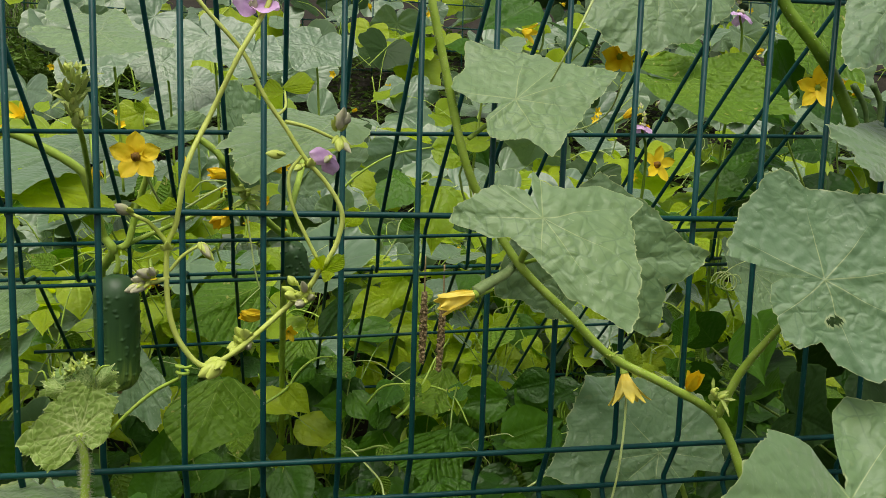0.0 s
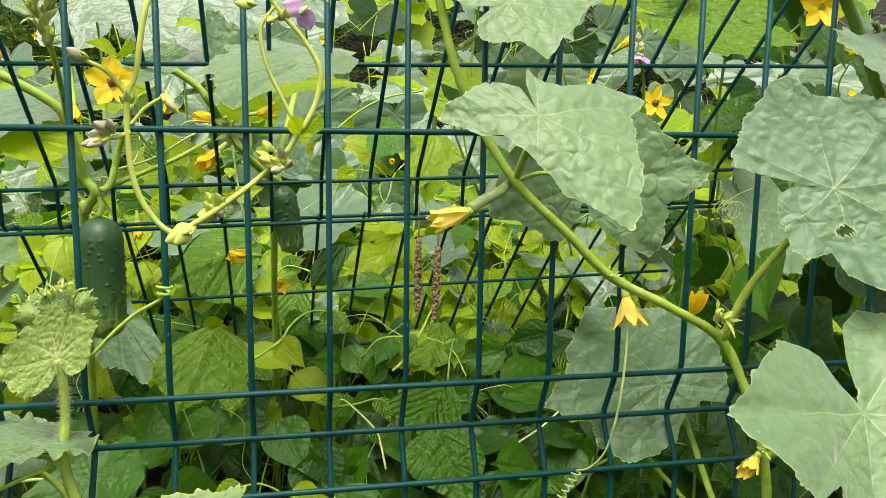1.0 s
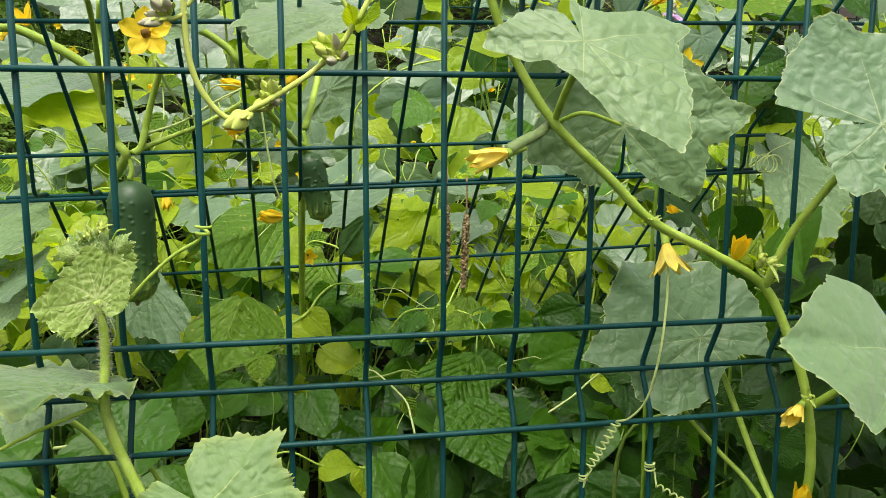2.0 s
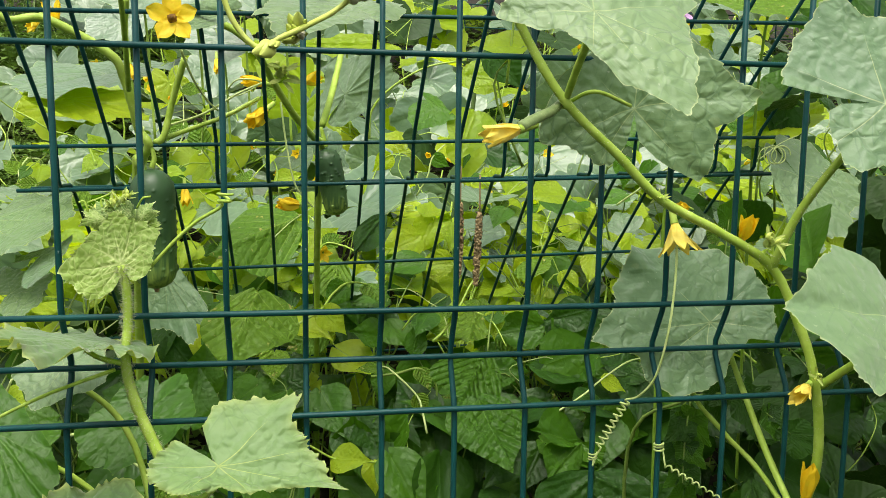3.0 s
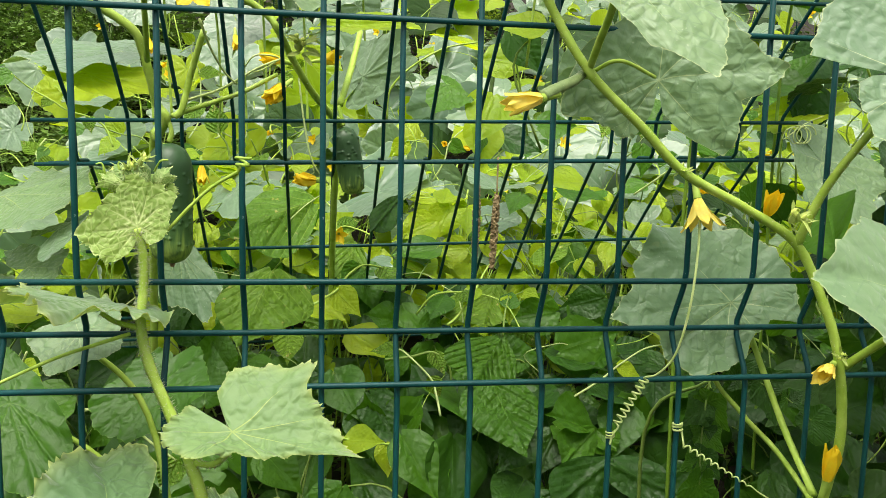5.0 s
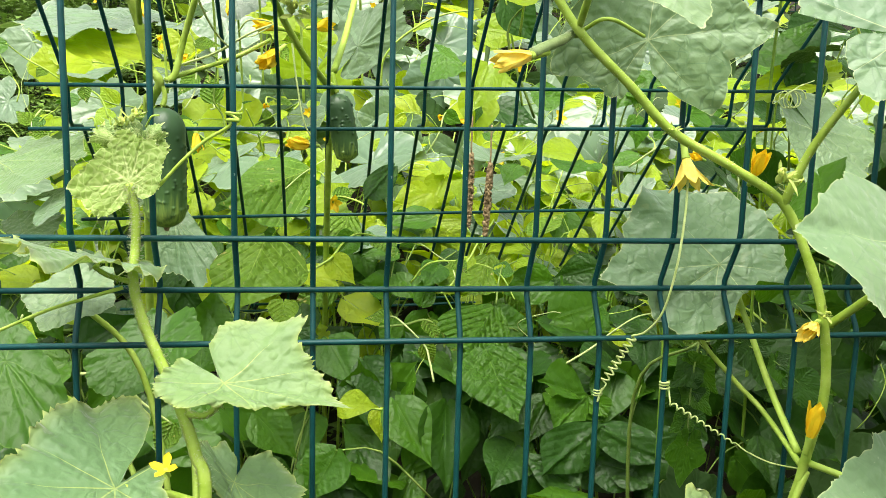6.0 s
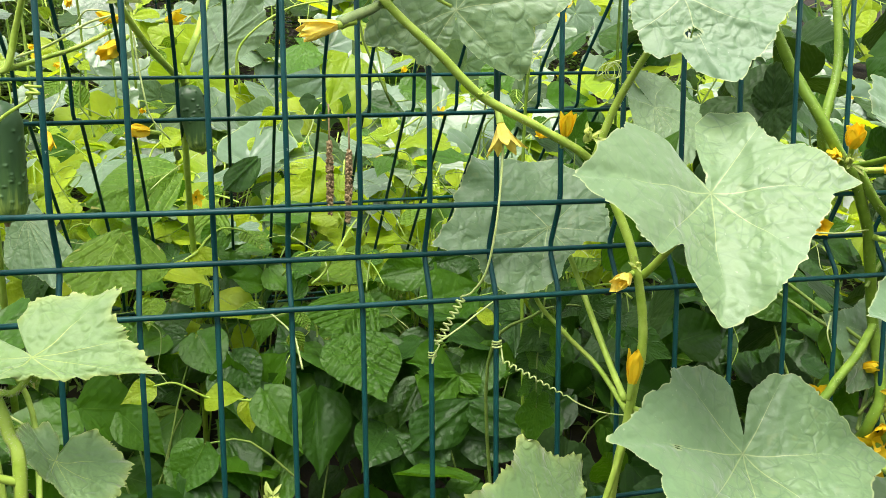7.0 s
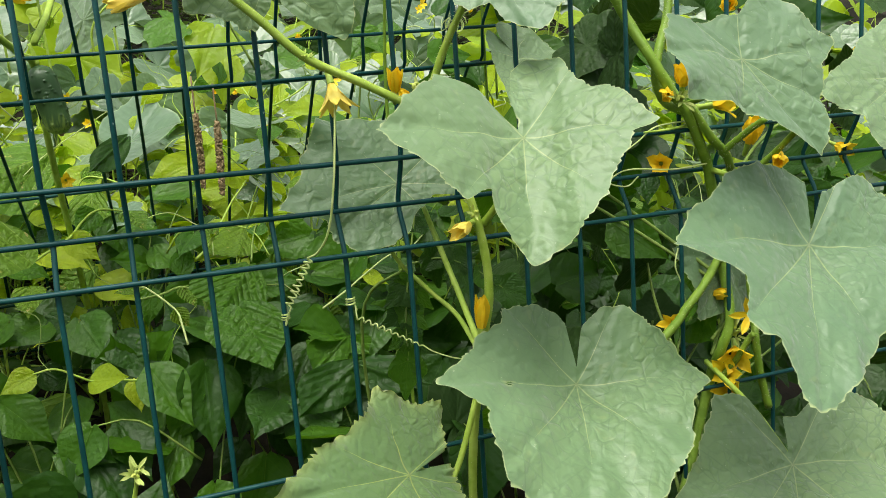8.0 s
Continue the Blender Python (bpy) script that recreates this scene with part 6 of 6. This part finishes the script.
def canopy(y):
    """Height of the leaf cover at depth y."""
    return float(np.interp(y, (0.1, 0.25, 0.4, 0.6, 0.8, 1.0, 1.5, 2.0, 2.5, 3.2), (-0.56, -0.42, -0.30, -0.165, -0.07, 0.0, 0.12, 0.36, 0.62, 0.95)))


def steep(y):
    return math.atan2(canopy(y + 0.08) - canopy(y - 0.08), 0.16)


rng = random.Random(77)
bean_bases, cucumber_bases = [], []


def plant_grid(x0, x1, y0, y1, gap):
    """Plant bases in uneven rows; the beds end where the grass begins."""
    out = []
    y = y0
    while y < y1:
        x = x0 + rng.uniform(0, gap)
        while x < x1:
            if x > np.interp(y, (0.7, 0.8, 1.2, 2.0, 3.0), (-1.0, -0.32, -0.30, -0.50, -0.75)):
                out.append((x + rng.uniform(-0.3, 0.3) * gap, y + rng.uniform(-0.3, 0.3) * gap))
            x += gap
        y += gap
    return out


def grow(bases, name, label, category, group, leaves, choose, size, reach):
    """Plants on a list of bases; each one has a stem, stalks and leaves laid on the canopy."""
    for bx, by in bases:
        top, foot = canopy(by), ground_z(by)
        ob = thing(name, label, category, group, at=(bx, by, foot))
        part("stem", tube([(0, 0, 0), (rng.uniform(-0.03, 0.03), rng.uniform(-0.03, 0.03), (top - foot) * 0.5), (0, 0, (top - foot) * (0.95 if by > 0.6 else 0.62))], 0.0035, 0.002, 5, 4), STEM if by > 0.6 else PETIOLE, ob)
        for k in range(leaves + (9 if by < 0.75 else 5 if by < 1.15 else 0)):
            x, y = bx + rng.uniform(-1, 1) * reach, by + rng.uniform(-1, 1) * reach
            y = max(0.12, y)
            depth = rng.choice((0, 0, 0, 0.04, 0.08, 0.14, 0.22) if k < leaves else (0.1, 0.16, 0.22, 0.3))
            z = canopy(y) - depth + rng.uniform(-0.03, 0.035) * (1 if y < 1.1 else 1.8)
            kind, mat = choose(x, y, depth)
            s = size * rng.uniform(0.65, 1.2) * (0.78 if kind == "bean" and y > 0.55 else 1.0)
            mesh = rng.choice(BANK[kind, mat.name])
            leaf = part("leaf", mesh, None, ob)
            slope = steep(y)
            lean = math.degrees(slope) * (0.8 if y < 1 else 0.35) + (rng.gauss(12, 22) if y < 1.1 else rng.choice((rng.gauss(8, 12), rng.gauss(40, 18), rng.gauss(48, 14))))
            turn = rng.gauss(-90, 75 if y < 1.1 else 45)
            m = pose(x - bx, y - by, z - foot, 0, 0, 0) @ pose(0, 0, 0, lean, rng.gauss(0, 16), 0) @ pose(0, 0, 0, 0, 0, turn) @ pose(0, 0, 0, 0, rng.gauss(14, 10), 0)
            leaf.matrix_local = m @ Matrix.Diagonal((10 * s, 10 * s * rng.uniform(0.85, 1.15), 10 * s, 1))
            if k % (2 if by > 0.5 else 5) == 0:
                a = Vector((rng.uniform(-0.02, 0.02), rng.uniform(-0.02, 0.02), (z - foot) * rng.uniform(0.45, 0.85)))
                b = m.translation
                part("petiole", tube([a, a.lerp(b, 0.55) + Vector((0, 0, 0.03)), b], 0.0016, 0.0011, 4, 3), PETIOLE if by < 0.7 else STEM, ob)
        if category == "cucumber plant" and rng.random() < 0.75:
            for _ in range(rng.choice((1, 1, 2))):
                x, y = bx + rng.uniform(-1, 1) * reach * 0.8, by + rng.uniform(-1, 1) * reach * 0.8
                flower(ob, (x, y, canopy(y) + rng.uniform(-0.01, 0.05)), (rng.uniform(-0.5, 0.5), -0.8, rng.uniform(-0.3, 0.6)), rng.uniform(0.022, 0.032), rng.choice((0.12, 0.2, 0.4, 0.8)), spin=rng.uniform(0, 70), seed=rng.randrange(999), heart=False)
        if rng.random() < 0.5 and by > 0.45:
            x, y = rng.uniform(-1, 1) * reach, rng.uniform(-1, 1) * reach
            z = canopy(by + y) - foot
            p = Vector((x, y, z - 0.05))
            pts = [p]
            for _ in range(4):
                p = p + Vector((rng.uniform(-0.05, 0.05), rng.uniform(-0.04, 0.04), rng.uniform(-0.01, 0.045)))
                pts.append(p)
            part("tendril", tube(pts, 0.0011, 0.0007, 4, 5), TENDRIL, ob)


# leaf tones run dark to bright with depth: light and shade put into colour
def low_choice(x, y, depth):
    # deep-set and right-hand leaves: shade by the darker tone
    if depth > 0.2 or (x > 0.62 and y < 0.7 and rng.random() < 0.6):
        return "bean", BEAN_DEEP_SHADE
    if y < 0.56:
        return "bean", rng.choice((BEAN, BEAN, BEAN, BEAN_DEEP_SHADE, BEAN_DEEP_SHADE))
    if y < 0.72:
        return "bean", rng.choice((BEAN, BEAN, BEAN_DEEP_SHADE, BEAN_BRIGHT, BEAN_SPOT))
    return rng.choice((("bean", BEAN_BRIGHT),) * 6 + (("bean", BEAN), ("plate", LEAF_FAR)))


def high_choice(x, y, depth):
    # a shade-toned leaf at random sets dark among the pale ones
    return rng.choice((("plate", LEAF_FAR), ("open", LEAF_FAR), ("plate", LEAF_FAR), ("plate", LEAF_FAR), ("plate", LEAF_FAR), ("open", LEAF_FAR), ("open", BEAN_BRIGHT), ("plate", BEAN_BRIGHT), ("plate", LEAF_SHADED)))


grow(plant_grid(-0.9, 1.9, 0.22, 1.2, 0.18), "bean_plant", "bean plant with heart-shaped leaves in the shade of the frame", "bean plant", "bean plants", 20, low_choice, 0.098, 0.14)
grow(plant_grid(-0.55, 2.9, 1.15, 1.9, 0.28), "cucumber_plant", "low cucumber plant with broad pale leaves behind the frame", "cucumber plant", "plants behind the frame", 9, high_choice, 0.17, 0.22)
grow(plant_grid(-0.75, 3.8, 1.95, 3.2, 0.40), "cucumber_plant", "cucumber plant with broad leaves on the far wire panel", "cucumber plant", "plants on the far panel", 9, high_choice, 0.175, 0.28)


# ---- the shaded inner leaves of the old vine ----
# the shade in here is put into the leaf colours
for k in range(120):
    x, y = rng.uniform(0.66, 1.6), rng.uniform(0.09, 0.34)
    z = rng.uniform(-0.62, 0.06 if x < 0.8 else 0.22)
    kind, mat = rng.choice((("plate", LEAF_SHADED), ("plate", LEAF_SHADED), ("bean", BEAN_DEEP_SHADE), ("bean", BEAN)))
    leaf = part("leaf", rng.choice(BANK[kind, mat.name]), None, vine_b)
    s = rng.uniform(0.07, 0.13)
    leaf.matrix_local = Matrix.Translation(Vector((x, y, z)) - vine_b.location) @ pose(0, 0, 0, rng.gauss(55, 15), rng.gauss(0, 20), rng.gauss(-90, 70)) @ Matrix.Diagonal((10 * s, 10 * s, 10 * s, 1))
    if k % 9 == 0:
        host = Vector((float(np.interp(z - 0.12, (-0.75, -0.5, -0.3, -0.05), (0.80, 0.80, 0.885, 0.884))), 0.01, z - 0.12))
        mid = Vector((x, y, z)).lerp(host, 0.5) + Vector((0, 0.03, 0.02))
        part("petiole", tube([Vector((x, y, z)) - vine_b.location, mid - vine_b.location, host - vine_b.location], 0.0017, 0.0022, 5, 4), PETIOLE, vine_b)


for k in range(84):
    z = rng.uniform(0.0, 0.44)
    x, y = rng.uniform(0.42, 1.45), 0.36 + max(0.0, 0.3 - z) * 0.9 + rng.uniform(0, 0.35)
    # only dark tones right of 0.75: shade behind the big leaves, as colour
    kind, mat = "bean", rng.choice((BEAN_DEEP_SHADE, BEAN, BEAN, BEAN_BRIGHT) if x < 0.75 else (BEAN_DEEP_SHADE, BEAN_DEEP_SHADE, BEAN))
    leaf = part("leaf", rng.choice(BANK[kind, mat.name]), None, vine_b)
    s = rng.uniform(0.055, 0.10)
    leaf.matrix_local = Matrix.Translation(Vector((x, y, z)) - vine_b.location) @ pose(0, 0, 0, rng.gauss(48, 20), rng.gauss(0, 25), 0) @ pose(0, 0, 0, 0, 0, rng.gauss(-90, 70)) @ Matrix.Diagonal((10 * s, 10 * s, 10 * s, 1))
    if k % 3 == 0:
        p = Vector((x, y, z)) - vine_b.location
        part("petiole", tube([p, p + Vector((rng.uniform(-0.04, 0.04), 0.02, -0.05)), p + Vector((rng.uniform(-0.06, 0.06), 0.03, -0.16))], 0.0013, 0.002, 5, 4), rng.choice((PETIOLE, STEM)), vine_b)


# ---- thin wandering shoots between the leaves ----
for k in range(120):
    host = vine_d if k % 3 else beans
    y = rng.choice((rng.uniform(0.5, 1.2), rng.uniform(0.35, 1.7)))
    x = rng.uniform(-0.55, 1.1) * (0.6 + 0.5 * y) + 0.15
    p = Vector((x, y, canopy(y) + rng.uniform(-0.02, 0.10)))
    way = Vector((rng.uniform(-1, 1), rng.uniform(-0.5, 0.5), rng.uniform(0.1, 1.3))).normalized()
    pts = [p]
    for _ in range(rng.choice((4, 5, 6))):
        way = (way + Vector((rng.uniform(-0.7, 0.7), rng.uniform(-0.4, 0.4), rng.uniform(-0.75, 0.45)))).normalized()
        p = p + way * rng.uniform(0.025, 0.05)
        pts.append(p)
    thick = rng.choice((0.0008, 0.0010, 0.0016, 0.0022))
    wpart("tendril" if thick < 0.0015 else "stem", tube(pts, thick, thick * 0.6, 6, 5), rng.choice((TENDRIL, STEM, STEM, PETIOLE)), host)
    if thick > 0.0012:
        for q in pts[2::2]:
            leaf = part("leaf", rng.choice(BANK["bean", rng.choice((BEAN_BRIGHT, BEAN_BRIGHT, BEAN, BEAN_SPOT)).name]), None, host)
            sz = rng.uniform(0.025, 0.06)
            leaf.matrix_local = Matrix.Translation(q - host.location) @ pose(0, 0, 0, rng.gauss(45, 25), rng.gauss(0, 20), 0) @ pose(0, 0, 0, 0, 0, rng.gauss(-90, 80)) @ Matrix.Diagonal((10 * sz, 10 * sz, 10 * sz, 1))


# ---- rough grass, a far hedge and an added one behind the eye ----
def blades_of_grass(x0, x1, y0, y1, count, height, seed):
    rnd = random.Random(seed)
    verts, faces = [], []
    for _ in range(count):
        x, y = rnd.uniform(x0, x1), rnd.uniform(y0, y1)
        h = height * rnd.uniform(0.5, 1.1)
        a = rnd.random() * 6.283
        d = Vector((math.cos(a), math.sin(a), 0))
        q = Vector((-d.y, d.x, 0)) * rnd.uniform(0.0015, 0.004)
        p = Vector((x, y, ground_z(y)))
        k = len(verts)
        verts += [p - q, p + q, p + d * h * 0.15 + Vector((0, 0, h * 0.6)) + q * 0.8, p + d * h * 0.15 + Vector((0, 0, h * 0.6)) - q * 0.8, p + d * h * 0.45 + Vector((0, 0, h))]
        faces += [(k, k + 1, k + 2, k + 3), (k + 3, k + 2, k + 4)]
    return raw("grass", verts, faces)


tagged(part("grass", blades_of_grass(-3.5, -0.42, 1.1, 5.0, 9000, 0.15, 5), GRASS), "short rough green grass on the bank beside the beds", "grass", kind="stuff")


def weed_mesh(x0, x1, y0, y1, count, height, size, seed):
    """Small pointed leaves, folded along the rib, in a low mat over the bank."""
    rnd = random.Random(seed)
    verts, faces = [], []
    for _ in range(count):
        x, y = rnd.uniform(x0, x1), rnd.uniform(y0, y1)
        a, up = rnd.random() * 6.283, rnd.uniform(0.0, 0.7)
        tall = height * (0.55 + 0.8 * noise.noise((x * 3, y * 3, seed)))
        p = Vector((x, y, ground_z(y) + max(0.0, tall) * rnd.random()))
        d = Vector((math.cos(a), math.sin(a), up)) * size * rnd.uniform(0.5, 1.3)
        q = Vector((-math.sin(a), math.cos(a), 0.25)) * d.length * 0.32
        k = len(verts)
        verts += [p, p + d * 0.45 + q, p + d - Vector((0, 0, 0.2 * d.length)), p + d * 0.45 - Vector((q.x, q.y, -q.z)), p + d * 0.5]
        faces += [(k, k + 4, k + 1), (k + 1, k + 4, k + 2), (k, k + 3, k + 4), (k + 3, k + 2, k + 4)]
    return raw("weeds", verts, faces)


tagged(part("weeds", weed_mesh(-1.5, -0.25, 0.8, 3.0, 26000, 0.22, 0.030, 7), WEED), "thick green weeds on the bank beside the beds", "weeds", kind="stuff")
tagged(part("weeds", weed_mesh(-1.7, 2.6, 0.9, 3.6, 34000, 0.16, 0.034, 6), WEED), "low mat of green weeds on the bank below the cucumber plants", "weeds", kind="stuff")


def hedge_mesh(seed, x0, x1, y0, height, count, face, size=0.06):
    """A hedge along x: a lumpy dark core with leaves standing off it on the side that it faces."""
    rnd = random.Random(seed)

    def bulge(x, z):
        return y0 + face * (0.35 * noise.noise((x * 0.7, z * 0.8, seed)) + 0.12 * noise.noise((x * 3, z * 3, seed)))

    nx, nz = 60, 14
    verts = [(x0 + (x1 - x0) * i / nx, bulge(x0 + (x1 - x0) * i / nx, k) - face * 0.15, GROUND + (height * (0.9 + 0.1 * noise.noise((i * 0.5, 7, seed)))) * k / nz) for k in range(nz + 1) for i in range(nx + 1)]
    faces = [(k * (nx + 1) + i, k * (nx + 1) + i + 1, (k + 1) * (nx + 1) + i + 1, (k + 1) * (nx + 1) + i) for k in range(nz) for i in range(nx)]
    for _ in range(count):
        x, t = rnd.uniform(x0, x1), rnd.random()
        z = GROUND + height * t
        p = Vector((x, bulge(x, nz * t) + face * rnd.uniform(-0.1, 0.18), z))
        a = rnd.random() * 6.283
        n = Vector((rnd.uniform(-0.6, 0.6), face, rnd.uniform(0.0, 1.3))).normalized()
        d = Vector((math.cos(a), 0, math.sin(a)))
        d = (d - n * d.dot(n)).normalized() * size * rnd.uniform(0.7, 1.4)
        s = n.cross(d) * 0.5
        k = len(verts)
        verts += [p - d, p - d * 0.2 + s, p + d - n * size * 0.3, p - d * 0.2 - s]
        faces += [(k, k + 1, k + 2), (k, k + 2, k + 3)]
    return raw("hedge", verts, faces)


# the second hedge, behind the eye, is unseen: added to block low light
for y0, height, count, face in ((5.2, 3.4, 16000, -1), (-2.8, 1.4, 6000, 1)):
    tagged(part("hedge", hedge_mesh(9, -6, 7, y0, height, count, face), HEDGE), "dense dark green hedge, added to close off the garden and low light", "hedge", kind="stuff")
